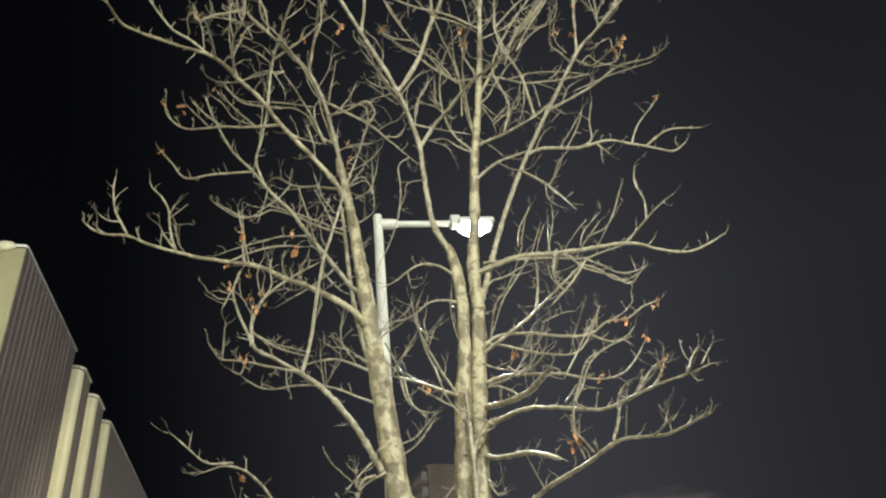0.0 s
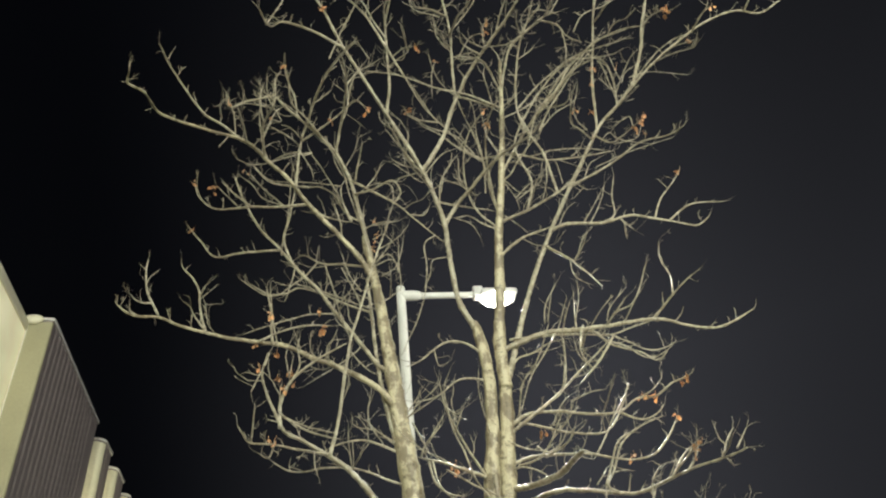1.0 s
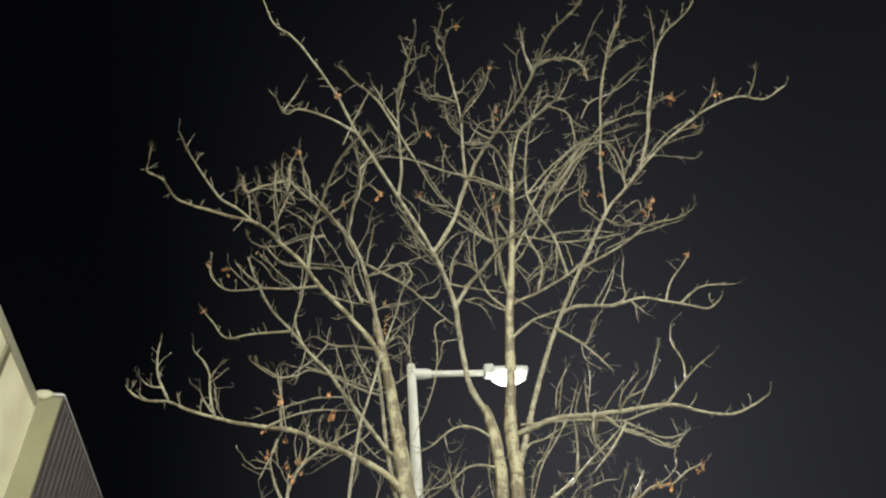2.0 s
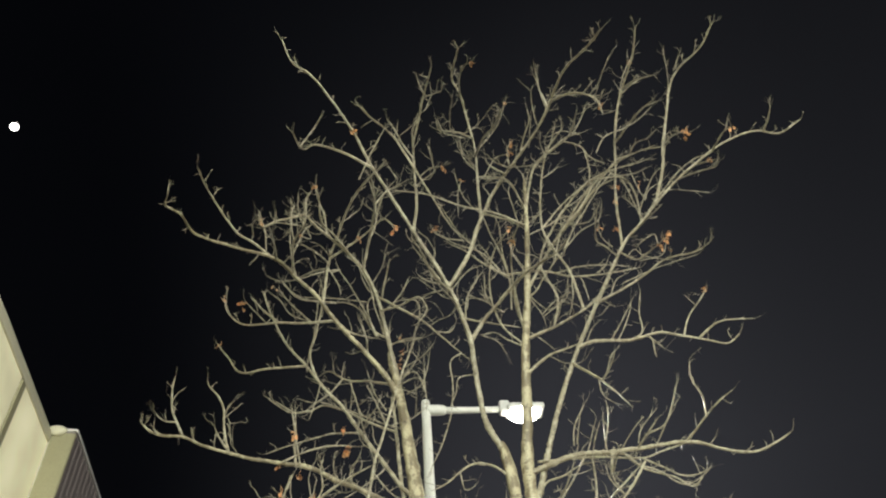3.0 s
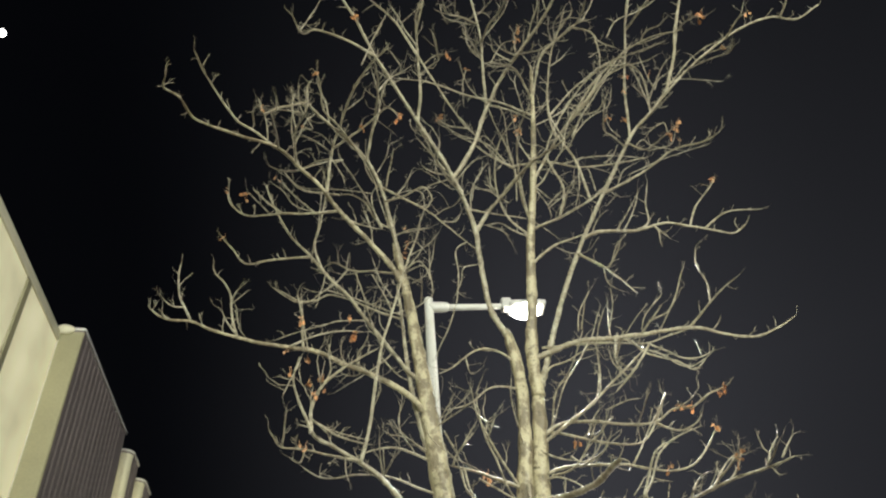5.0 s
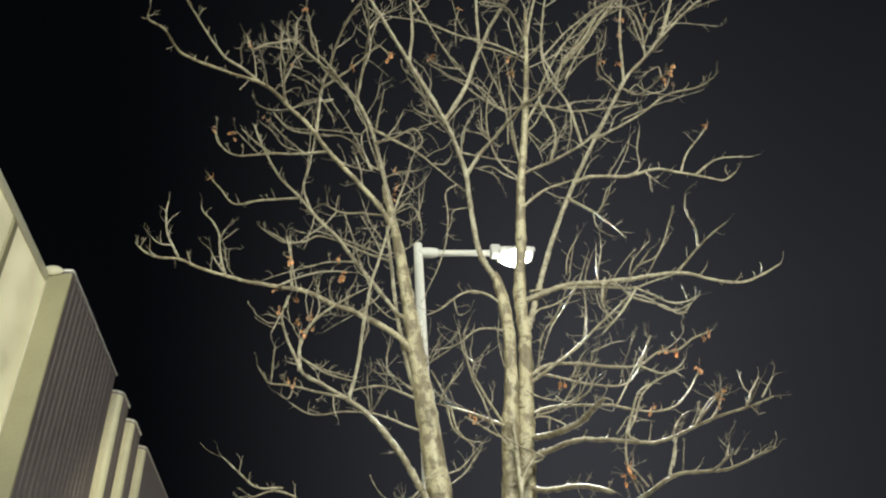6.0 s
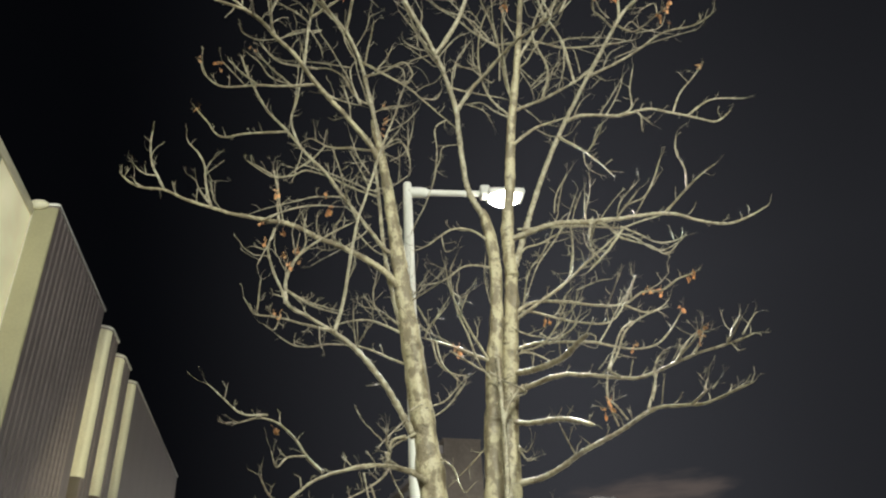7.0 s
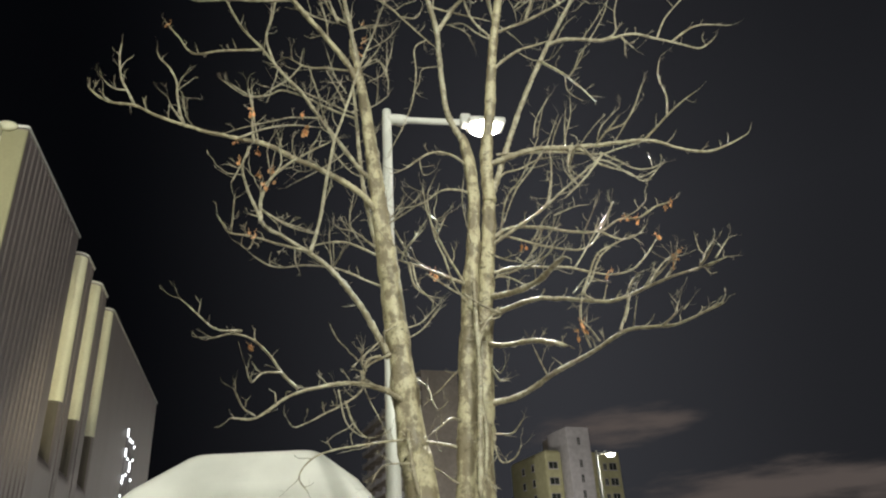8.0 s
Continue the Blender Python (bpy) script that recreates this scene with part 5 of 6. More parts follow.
limb("branch", [(-0.62, 4.03, 5.69), (-0.67, 3.95, 5.76), (-0.69, 3.87, 5.83), (-0.78, 3.79, 5.88)], 0.0058, 0.0034)
limb("branch", [(-0.51, 3.49, 5.93), (-0.44, 3.45, 6.16), (-0.35, 3.41, 6.26)], 0.0058, 0.0034)
limb("branch", [(-0.52, 3.43, 5.95), (-0.59, 3.35, 5.96)], 0.0058, 0.0034)
limb("branch", [(-0.60, 3.77, 5.98), (-0.54, 3.76, 6.20), (-0.55, 3.73, 6.44), (-0.60, 3.70, 6.69)], 0.0080, 0.0045)
limb("branch", [(0.46, 4.23, 5.93), (0.38, 4.21, 6.01), (0.22, 4.19, 6.28), (0.10, 4.17, 6.48), (-0.03, 4.15, 6.83)], 0.0080, 0.0045)
limb("branch", [(0.32, 3.90, 6.34), (0.24, 3.87, 6.42), (0.17, 3.85, 6.57), (0.13, 3.82, 6.83)], 0.0058, 0.0034)
limb("branch", [(0.42, 4.20, 5.97), (0.30, 4.17, 6.15), (0.08, 4.15, 6.28), (-0.09, 4.12, 6.41)], 0.0080, 0.0045)
limb("branch", [(0.40, 4.18, 5.49), (0.28, 4.14, 5.58), (0.25, 4.10, 5.73)], 0.0058, 0.0034)
limb("branch", [(0.12, 4.20, 5.57), (0.16, 4.16, 5.74), (0.28, 4.12, 5.90)], 0.0058, 0.0034)
limb("branch", [(0.47, 4.25, 5.58), (0.49, 4.24, 5.91), (0.47, 4.23, 6.23), (0.48, 4.22, 6.50), (0.45, 4.21, 6.67)], 0.0080, 0.0045)
limb("branch", [(0.57, 3.86, 5.60), (0.50, 3.81, 5.76), (0.48, 3.75, 5.95)], 0.0058, 0.0034)
limb("branch", [(0.61, 4.18, 5.65), (0.74, 4.16, 5.46), (0.85, 4.13, 5.52), (0.90, 4.10, 5.60)], 0.0058, 0.0034)
limb("branch", [(0.70, 4.26, 5.48), (0.79, 4.23, 5.53), (0.91, 4.20, 5.61), (0.94, 4.17, 5.76), (0.99, 4.14, 5.88)], 0.0058, 0.0034)
limb("branch", [(0.69, 4.05, 6.20), (0.81, 4.03, 6.24), (0.93, 4.01, 6.30), (1.02, 4.00, 6.42), (1.17, 3.98, 6.52), (1.35, 3.97, 6.74)], 0.0080, 0.0045)
limb("branch", [(0.81, 3.45, 5.38), (0.93, 3.48, 5.63), (1.05, 3.51, 5.84), (1.22, 3.54, 6.12), (1.38, 3.58, 6.35)], 0.0080, 0.0045)
limb("branch", [(0.81, 3.45, 5.38), (0.94, 3.42, 5.51), (1.09, 3.40, 5.60), (1.14, 3.37, 5.74)], 0.0058, 0.0034)
limb("branch", [(1.33, 4.04, 5.96), (1.27, 4.01, 6.03), (1.25, 3.99, 6.14), (1.28, 3.96, 6.24)], 0.0058, 0.0034)
limb("branch", [(1.43, 4.10, 5.88), (1.51, 4.08, 5.95), (1.55, 4.06, 5.86), (1.64, 4.04, 5.79), (1.77, 4.02, 5.73)], 0.0058, 0.0034)
limb("branch", [(1.72, 4.01, 6.45), (1.68, 3.97, 6.63), (1.66, 3.93, 6.80)], 0.0058, 0.0034)
limb("branch", [(1.72, 4.01, 6.45), (1.77, 3.97, 6.54), (1.92, 3.93, 6.62)], 0.0058, 0.0034)
limb("branch", [(1.58, 3.76, 5.66), (1.57, 3.73, 5.74), (1.49, 3.69, 5.67), (1.37, 3.65, 5.55)], 0.0058, 0.0034)
limb("branch", [(1.15, 4.04, 5.69), (1.21, 4.00, 5.71), (1.26, 3.96, 5.78)], 0.0058, 0.0034)
limb("branch", [(1.18, 4.31, 5.23), (1.27, 4.28, 5.35), (1.35, 4.25, 5.46), (1.41, 4.23, 5.55)], 0.0058, 0.0034)
limb("branch", [(1.48, 4.27, 5.18), (1.45, 4.23, 5.04), (1.44, 4.19, 4.95)], 0.0058, 0.0034)
limb("branch", [(0.20, 4.13, 5.25), (0.32, 4.10, 5.14), (0.36, 4.06, 5.00)], 0.0058, 0.0034)
limb("branch", [(0.57, 4.25, 5.34), (0.69, 4.27, 5.23), (0.75, 4.29, 5.16)], 0.0058, 0.0034)
limb("branch", [(1.26, 4.22, 5.49), (1.21, 4.18, 5.47), (1.12, 4.14, 5.35)], 0.0058, 0.0034)
limb("branch", [(1.37, 4.20, 5.70), (1.60, 4.18, 5.79), (1.83, 4.15, 5.85), (2.01, 4.12, 5.87)], 0.0058, 0.0034)
limb("branch", [(0.80, 3.98, 6.35), (0.69, 4.00, 6.35)], 0.0058, 0.0034)
limb("branch", [(1.81, 4.04, 6.55), (1.97, 4.01, 6.56), (2.11, 3.98, 6.49), (2.26, 3.96, 6.42)], 0.0058, 0.0034)
limb("branch", [(0.96, 3.09, 6.75), (1.14, 3.05, 6.69), (1.28, 3.01, 6.54)], 0.0058, 0.0034)
limb("branch", [(0.89, 3.19, 6.76), (0.86, 3.10, 6.87), (0.85, 3.01, 7.05)], 0.0058, 0.0034)
limb("branch", [(1.59, 3.81, 7.10), (1.85, 3.78, 7.97), (2.08, 3.76, 8.46), (2.20, 3.73, 8.88)], 0.0058, 0.0034)
limb("branch", [(1.69, 3.53, 7.38), (1.86, 3.49, 7.51), (1.99, 3.45, 7.50)], 0.0058, 0.0034)
limb("branch", [(2.03, 3.97, 7.00), (2.20, 3.94, 7.58), (2.36, 3.91, 8.09), (2.47, 3.89, 8.70)], 0.0058, 0.0034)
limb("branch", [(2.27, 3.57, 7.75), (2.36, 3.49, 7.92)], 0.0058, 0.0034)
limb("branch", [(0.34, 3.73, 6.98), (0.54, 3.69, 7.25), (0.65, 3.65, 7.52)], 0.0058, 0.0034)
limb("branch", [(0.25, 3.57, 6.96), (0.04, 3.53, 7.04), (0.01, 3.49, 7.19)], 0.0058, 0.0034)
limb("branch", [(0.57, 3.57, 6.54), (0.58, 3.53, 6.71), (0.65, 3.49, 6.78)], 0.0058, 0.0034)
limb("branch", [(0.75, 3.50, 6.65), (0.79, 3.31, 6.84)], 0.0058, 0.0034)
limb("branch", [(1.20, 3.73, 7.09), (1.32, 3.69, 7.29), (1.38, 3.65, 7.43)], 0.0058, 0.0034)
limb("branch", [(1.25, 3.72, 7.09), (1.11, 3.68, 7.09), (0.96, 3.64, 6.97)], 0.0058, 0.0034)
limb("branch", [(0.34, 3.50, 6.30), (0.45, 3.46, 6.49), (0.56, 3.42, 6.49)], 0.0058, 0.0034)
limb("branch", [(1.19, 3.27, 6.20), (1.30, 3.26, 6.39), (1.47, 3.26, 6.47), (1.63, 3.25, 6.59), (1.75, 3.25, 6.73)], 0.0058, 0.0034)
limb("branch", [(-0.60, 3.23, 6.09), (-0.51, 3.29, 6.52), (-0.42, 3.36, 6.92)], 0.0058, 0.0034)
limb("branch", [(-1.03, 3.06, 6.31), (-0.92, 3.02, 6.50), (-0.87, 2.98, 6.58)], 0.0058, 0.0034)
limb("branch", [(0.04, 3.94, 4.95), (-0.04, 3.95, 4.89), (-0.04, 3.93, 4.67), (-0.06, 3.91, 4.47), (-0.12, 3.89, 4.25), (-0.23, 3.87, 4.00)], 0.0058, 0.0034)
limb("branch", [(0.13, 4.31, 5.03), (0.01, 4.32, 5.02), (-0.02, 4.28, 4.87), (-0.07, 4.24, 4.72)], 0.0058, 0.0034)
limb("branch", [(-0.37, 3.93, 4.86), (-0.23, 3.89, 4.91), (-0.14, 3.85, 4.99)], 0.0058, 0.0034)
limb("branch", [(-0.24, 4.15, 4.82), (-0.23, 4.07, 5.04)], 0.0058, 0.0034)
limb("branch", [(-0.44, 4.23, 5.33), (-0.24, 4.20, 5.33)], 0.0058, 0.0034)
limb("branch", [(0.49, 4.41, 4.33), (0.77, 4.37, 4.31), (0.99, 4.33, 4.27), (1.16, 4.30, 4.23), (1.31, 4.26, 4.25), (1.43, 4.22, 4.26)], 0.0110, 0.0060)
limb("branch", [(1.11, 4.09, 4.11), (1.21, 4.07, 4.03), (1.29, 4.05, 3.96), (1.38, 4.03, 3.94), (1.47, 4.01, 3.96)], 0.0080, 0.0040)
limb("branch", [(1.00, 4.32, 4.34), (0.95, 4.28, 4.13), (1.01, 4.24, 4.01)], 0.0058, 0.0034)
limb("branch", [(1.12, 4.09, 4.09), (0.99, 4.05, 3.91), (0.83, 4.01, 3.74)], 0.0100, 0.0060)
limb("branch", [(1.28, 4.26, 4.31), (1.38, 4.13, 4.45), (1.43, 4.00, 4.56)], 0.0058, 0.0034)
limb("branch", [(1.15, 4.25, 4.31), (1.19, 4.21, 4.40), (1.32, 4.17, 4.52)], 0.0058, 0.0034)
limb("branch", [(0.95, 4.30, 4.36), (1.00, 4.26, 4.53), (1.01, 4.22, 4.65)], 0.0058, 0.0034)
limb("branch", [(0.85, 4.21, 4.31), (0.91, 4.13, 4.43)], 0.0058, 0.0034)
limb("branch", [(0.72, 4.09, 4.25), (0.77, 4.01, 4.42)], 0.0058, 0.0034)
limb("branch", [(1.03, 4.12, 4.78), (1.09, 4.08, 4.91), (1.16, 4.04, 4.97)], 0.0058, 0.0034)
limb("branch", [(1.24, 4.30, 5.23), (1.36, 4.27, 5.43), (1.40, 4.23, 5.55)], 0.0058, 0.0034)
limb("branch", [(0.31, 3.80, 6.81), (0.25, 3.78, 6.90), (0.21, 3.75, 6.99), (0.21, 3.72, 7.16)], 0.0058, 0.0034)
limb("branch", [(0.18, 3.83, 6.71), (0.14, 3.79, 6.51), (0.12, 3.75, 6.18)], 0.0058, 0.0034)
limb("branch", [(-0.16, 3.65, 6.60), (-0.07, 3.61, 6.64), (0.02, 3.57, 6.60)], 0.0058, 0.0034)
limb("branch", [(-0.37, 3.36, 6.11), (-0.29, 3.32, 6.11), (-0.24, 3.28, 6.10)], 0.0058, 0.0034)
limb("branch", [(-0.33, 3.41, 6.27), (-0.39, 3.33, 6.35)], 0.0058, 0.0034)
limb("branch", [(-0.05, 3.94, 5.49), (-0.17, 4.02, 5.70), (-0.24, 4.10, 5.85)], 0.0058, 0.0034)
limb("branch", [(0.72, 3.93, 6.61), (0.72, 3.89, 6.79), (0.66, 3.85, 6.90)], 0.0058, 0.0034)
limb("branch", [(0.73, 3.93, 6.67), (0.77, 3.89, 6.81), (0.81, 3.85, 6.87)], 0.0058, 0.0034)
limb("branch", [(0.78, 3.93, 6.59), (0.88, 3.85, 6.47)], 0.0058, 0.0034)
limb("branch", [(1.48, 3.98, 5.72), (1.65, 3.94, 5.72), (1.71, 3.90, 5.83)], 0.0058, 0.0034)
limb("branch", [(1.05, 4.11, 5.48), (1.04, 4.09, 5.65), (1.01, 4.08, 5.73)], 0.0058, 0.0034)
limb("branch", [(-0.38, 4.30, 4.90), (-0.27, 4.27, 4.95), (-0.22, 4.25, 5.08), (-0.19, 4.22, 5.22)], 0.0058, 0.0034)
limb("branch", [(-0.41, 3.93, 4.71), (-0.27, 3.90, 4.74), (-0.22, 3.88, 4.60), (-0.22, 3.85, 4.44)], 0.0058, 0.0034)
limb("branch", [(-0.96, 4.49, 5.29), (-0.96, 4.42, 5.36)], 0.0058, 0.0034)
limb("branch", [(-0.49, 3.94, 4.53), (-0.56, 3.90, 4.65), (-0.61, 3.86, 4.82)], 0.0058, 0.0034)
limb("branch", [(-1.03, 4.36, 5.11), (-1.04, 4.32, 4.97), (-1.08, 4.28, 4.74)], 0.0058, 0.0034)
limb("branch", [(-0.57, 3.95, 4.09), (-0.46, 3.91, 3.93), (-0.39, 3.87, 3.86)], 0.0058, 0.0034)
limb("branch", [(-0.52, 4.31, 4.38), (-0.57, 4.29, 4.28), (-0.76, 4.26, 4.13), (-0.90, 4.23, 4.03)], 0.0058, 0.0034)
limb("branch", [(0.82, 4.35, 4.32), (0.90, 4.31, 4.50), (0.92, 4.27, 4.54)], 0.0058, 0.0034)
limb("branch", [(0.70, 4.09, 4.24), (0.72, 4.05, 4.35), (0.81, 4.01, 4.49)], 0.0058, 0.0034)
limb("branch", [(1.00, 4.31, 5.24), (1.06, 4.27, 5.34), (1.13, 4.23, 5.38)], 0.0058, 0.0034)
limb("branch", [(0.98, 4.17, 4.78), (0.98, 4.13, 4.63), (1.05, 4.09, 4.52)], 0.0058, 0.0034)
limb("branch", [(-0.43, 4.27, 5.23), (-0.34, 4.23, 5.24), (-0.26, 4.19, 5.09)], 0.0058, 0.0034)
limb("branch", [(-1.00, 3.64, 3.91), (-1.03, 3.60, 3.78), (-1.06, 3.56, 3.66)], 0.0058, 0.0034)
limb("branch", [(-1.45, 3.81, 4.24), (-1.48, 3.80, 4.34), (-1.50, 3.78, 4.45), (-1.51, 3.77, 4.53), (-1.56, 3.76, 4.63), (-1.62, 3.74, 4.70), (-1.64, 3.73, 4.75)], 0.0110, 0.0050)
limb("branch", [(-1.46, 3.80, 4.26), (-1.51, 3.76, 4.33), (-1.53, 3.72, 4.38)], 0.0070, 0.0040)
limb("branch", [(-1.71, 3.68, 4.31), (-1.74, 3.66, 4.37), (-1.79, 3.64, 4.48), (-1.81, 3.62, 4.62), (-1.80, 3.60, 4.70)], 0.0100, 0.0050)
limb("branch", [(-1.81, 3.64, 4.29), (-1.85, 3.60, 4.31), (-1.84, 3.56, 4.34)], 0.0060, 0.0035)
limb("branch", [(-1.50, 3.77, 4.50), (-1.47, 3.75, 4.55), (-1.43, 3.73, 4.57)], 0.0060, 0.0035)
limb("branch", [(-1.75, 3.66, 4.39), (-1.81, 3.64, 4.39), (-1.85, 3.62, 4.41), (-1.87, 3.60, 4.43)], 0.0070, 0.0035)
limb("branch", [(-1.80, 3.64, 4.55), (-1.82, 3.62, 4.56)], 0.0050, 0.0035)
limb("branch", [(-0.41, 4.07, 2.74), (-0.38, 4.09, 2.61), (-0.32, 4.12, 2.50), (-0.28, 4.14, 2.40), (-0.28, 4.16, 2.36)], 0.0058, 0.0034)
limb("branch", [(-0.49, 3.75, 2.55), (-0.45, 3.75, 2.39), (-0.40, 3.74, 2.33), (-0.35, 3.74, 2.30)], 0.0058, 0.0034)
limb("branch", [(-0.14, 4.16, 2.25), (-0.28, 4.13, 2.24), (-0.33, 4.11, 2.20), (-0.36, 4.08, 2.13)], 0.0058, 0.0034)
limb("branch", [(-0.88, 3.95, 4.14), (-0.90, 3.91, 4.20), (-0.88, 3.87, 4.21)], 0.0058, 0.0034)
limb("branch", [(-0.81, 4.08, 4.13), (-0.83, 4.04, 4.18), (-0.83, 4.00, 4.22)], 0.0058, 0.0034)
limb("branch", [(-0.95, 3.72, 3.43), (-0.97, 3.68, 3.32), (-1.02, 3.64, 3.34)], 0.0058, 0.0034)

dry_leaf(-0.93, 3.27, 6.11)
dry_leaf(-1.26, 3.19, 5.65)
dry_leaf(0.49, 2.74, 6.16)
dry_leaf(1.03, 2.43, 5.59)
dry_leaf(1.89, 3.23, 6.29)
dry_leaf(2.27, 3.75, 6.60)
dry_leaf(-0.36, 3.53, 5.85)
dry_leaf(-0.09, 3.62, 5.88)
dry_leaf(0.51, 3.83, 5.90)
dry_leaf(0.52, 3.86, 5.89)
dry_leaf(1.43, 4.13, 6.25)
dry_leaf(1.63, 3.67, 5.66)
dry_leaf(1.61, 3.67, 5.62)
dry_leaf(-1.59, 3.97, 5.65)
dry_leaf(-1.58, 3.99, 5.63)
dry_leaf(1.99, 4.21, 5.57)
dry_leaf(-0.45, 4.28, 5.13)
dry_leaf(-0.38, 3.93, 4.85)
dry_leaf(-1.90, 4.47, 5.66)
dry_leaf(-0.73, 3.98, 4.29)
dry_leaf(-0.84, 4.32, 4.66)
dry_leaf(1.69, 4.62, 4.00)
dry_leaf(1.66, 4.62, 3.98)
dry_leaf(1.39, 4.58, 3.90)
dry_leaf(1.36, 4.58, 3.88)
dry_leaf(1.45, 4.59, 3.88)
dry_leaf(1.41, 4.22, 3.56)
dry_leaf(1.11, 4.30, 3.37)
dry_leaf(1.20, 3.36, 3.05)
dry_leaf(1.19, 3.41, 3.03)
dry_leaf(0.74, 3.76, 2.80)
dry_leaf(-0.92, 3.78, 3.77)
dry_leaf(-0.89, 3.79, 3.88)
dry_leaf(-0.97, 3.69, 3.41)
dry_leaf(0.60, 4.44, 3.64)
dry_leaf(0.00, 4.23, 3.40)
dry_leaf(0.02, 4.24, 3.38)
dry_leaf(-0.41, 4.22, 5.35)
dry_leaf(-0.73, 3.98, 4.28)
dry_leaf(-1.84, 4.18, 5.91)
dry_leaf(-1.37, 3.98, 5.78)
dry_leaf(-0.40, 4.24, 5.26)
dry_leaf(0.51, 3.72, 5.92)
dry_leaf(1.58, 3.75, 5.66)
dry_leaf(1.69, 3.91, 5.75)
dry_leaf(1.50, 4.01, 6.66)
dry_leaf(1.70, 3.96, 6.61)
dry_leaf(-1.19, 3.93, 6.31)
dry_leaf(2.50, 3.60, 6.82)
dry_leaf(-0.98, 3.87, 3.88)
dry_leaf(0.19, 3.81, 6.67)
dry_leaf(0.33, 2.86, 6.95)
dry_leaf(2.00, 3.76, 8.28)
dry_leaf(-1.04, 3.96, 4.14)
dry_leaf(-0.69, 3.34, 6.90)
dry_leaf(0.61, 3.50, 6.73)
dry_leaf(0.58, 3.53, 6.66)
dry_leaf(1.90, 3.22, 6.31)
dry_leaf(0.77, 3.72, 2.82)
dry_leaf(-1.15, 3.91, 4.18)
dry_leaf(1.26, 3.97, 6.15)
dry_leaf(-0.65, 3.68, 5.94)
dry_leaf(-0.68, 3.36, 6.87)
dry_leaf(-1.02, 3.60, 3.81)
dry_leaf(1.50, 4.06, 6.55)
dry_leaf(0.02, 3.56, 6.58)
dry_leaf(0.76, 3.71, 2.84)
dry_leaf(-0.87, 3.79, 3.86)
dry_leaf(-0.84, 3.39, 2.68)
dry_leaf(-1.07, 3.88, 4.38)

# ---- street lamps ----


def street_lamp(x, y, top, reach, foot, turn, label):
    """A tapered pole with a side arm and a flat floodlight head."""
    ob = tagged(new("street_lamp"), label, "street lamp", group="street lamps")
    ob.location = (x, y, 0)
    ob.rotation_euler = (0, 0, radians(turn))

    def turned(name, profile, mat, segments=20, **k):
        verts, faces = [], []
        tube(verts, faces, [Vector((0, 0, z)) for z, _ in profile], [r for _, r in profile], segments)
        return mesh_object(name, verts, faces, mat, ob, smooth=False, **k)

    pole = turned("pole", [(foot, 0.098), (0.9, 0.095), (0.92, 0.084), (3.0, 0.074), (5.0, 0.063), (top - 0.02, 0.053), (top, 0.047), (top + 0.012, 0.025)], STEEL, 28)
    pole.data.shade_smooth()
    turned("base_plate", [(foot, 0.19), (foot + 0.03, 0.19), (foot + 0.035, 0.18)], STEEL, 24)
    verts, faces = [], []
    tube(verts, faces, [Vector((q, 0, top - 0.13)) for q in (0.0, 0.05, 0.15, 0.20, 0.235, 0.25)], [0.055, 0.066, 0.066, 0.062, 0.052, 0.040], 18)
    mesh_object("collar", verts, faces, STEEL, ob, "rounded sleeve where the arm meets the pole", smooth=True)
    verts, faces = [], []
    tube(verts, faces, [Vector((q, 0, top - 0.135)) for q in (0.05, 0.4, 0.8, reach)], [0.042, 0.040, 0.038, 0.038], 14)
    arm = mesh_object("arm", verts, faces, STEEL, ob, smooth=True)
    joint = part("joint", boxed(reach - 0.03, reach + 0.10, -0.075, 0.075, top - 0.19, top - 0.04, bevel=0.025), HOUSING, ob)
    head = part("lamp_head", boxed(reach + 0.06, reach + 0.52, -0.14, 0.14, top - 0.20, top - 0.12, bevel=0.03), HOUSING, ob, "flat grey floodlight housing")
    for i in range(6):
        part("cooling_fin", boxed(reach + 0.14 + 0.06 * i, reach + 0.15 + 0.06 * i, -0.10, 0.10, top - 0.122, top - 0.095), HOUSING, head)
    bm = bmesh.new()
    bmesh.ops.create_uvsphere(bm, u_segments=28, v_segments=14, radius=1.0)
    bmesh.ops.scale(bm, vec=(0.19, 0.145, 0.085), verts=bm.verts)
    bmesh.ops.translate(bm, vec=(reach + 0.27, 0, top - 0.205), verts=bm.verts)
    part("lens", bm, LENS, head, "glaring white domed lamp lens", smooth=True).visible_shadow = False
    return ob


street_lamp(-0.42, 7.515, 7.05, 0.93, 0.11, 7.0, "tall pale steel street lamp, lit, behind the tree")
street_lamp(7.12, 33.0, 7.45, 0.34, 0.0, 0.0, "lit street lamp further down the road")

# ---- building with ribbed cladding ----
WALL = Matrix.Translation((-5.96, 9.45, 0)) @ Matrix(((0.9768, -0.2144, 0, 0), (0.2144, 0.9768, 0, 0), (0, 0, 1, 0), (0, 0, 0, 1)))
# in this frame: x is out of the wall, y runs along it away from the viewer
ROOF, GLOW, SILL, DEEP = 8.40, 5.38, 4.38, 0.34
building = tagged(new("building"), "pale building clad in ribbed metal with lit vertical grooves", "building")
building.matrix_world = WALL


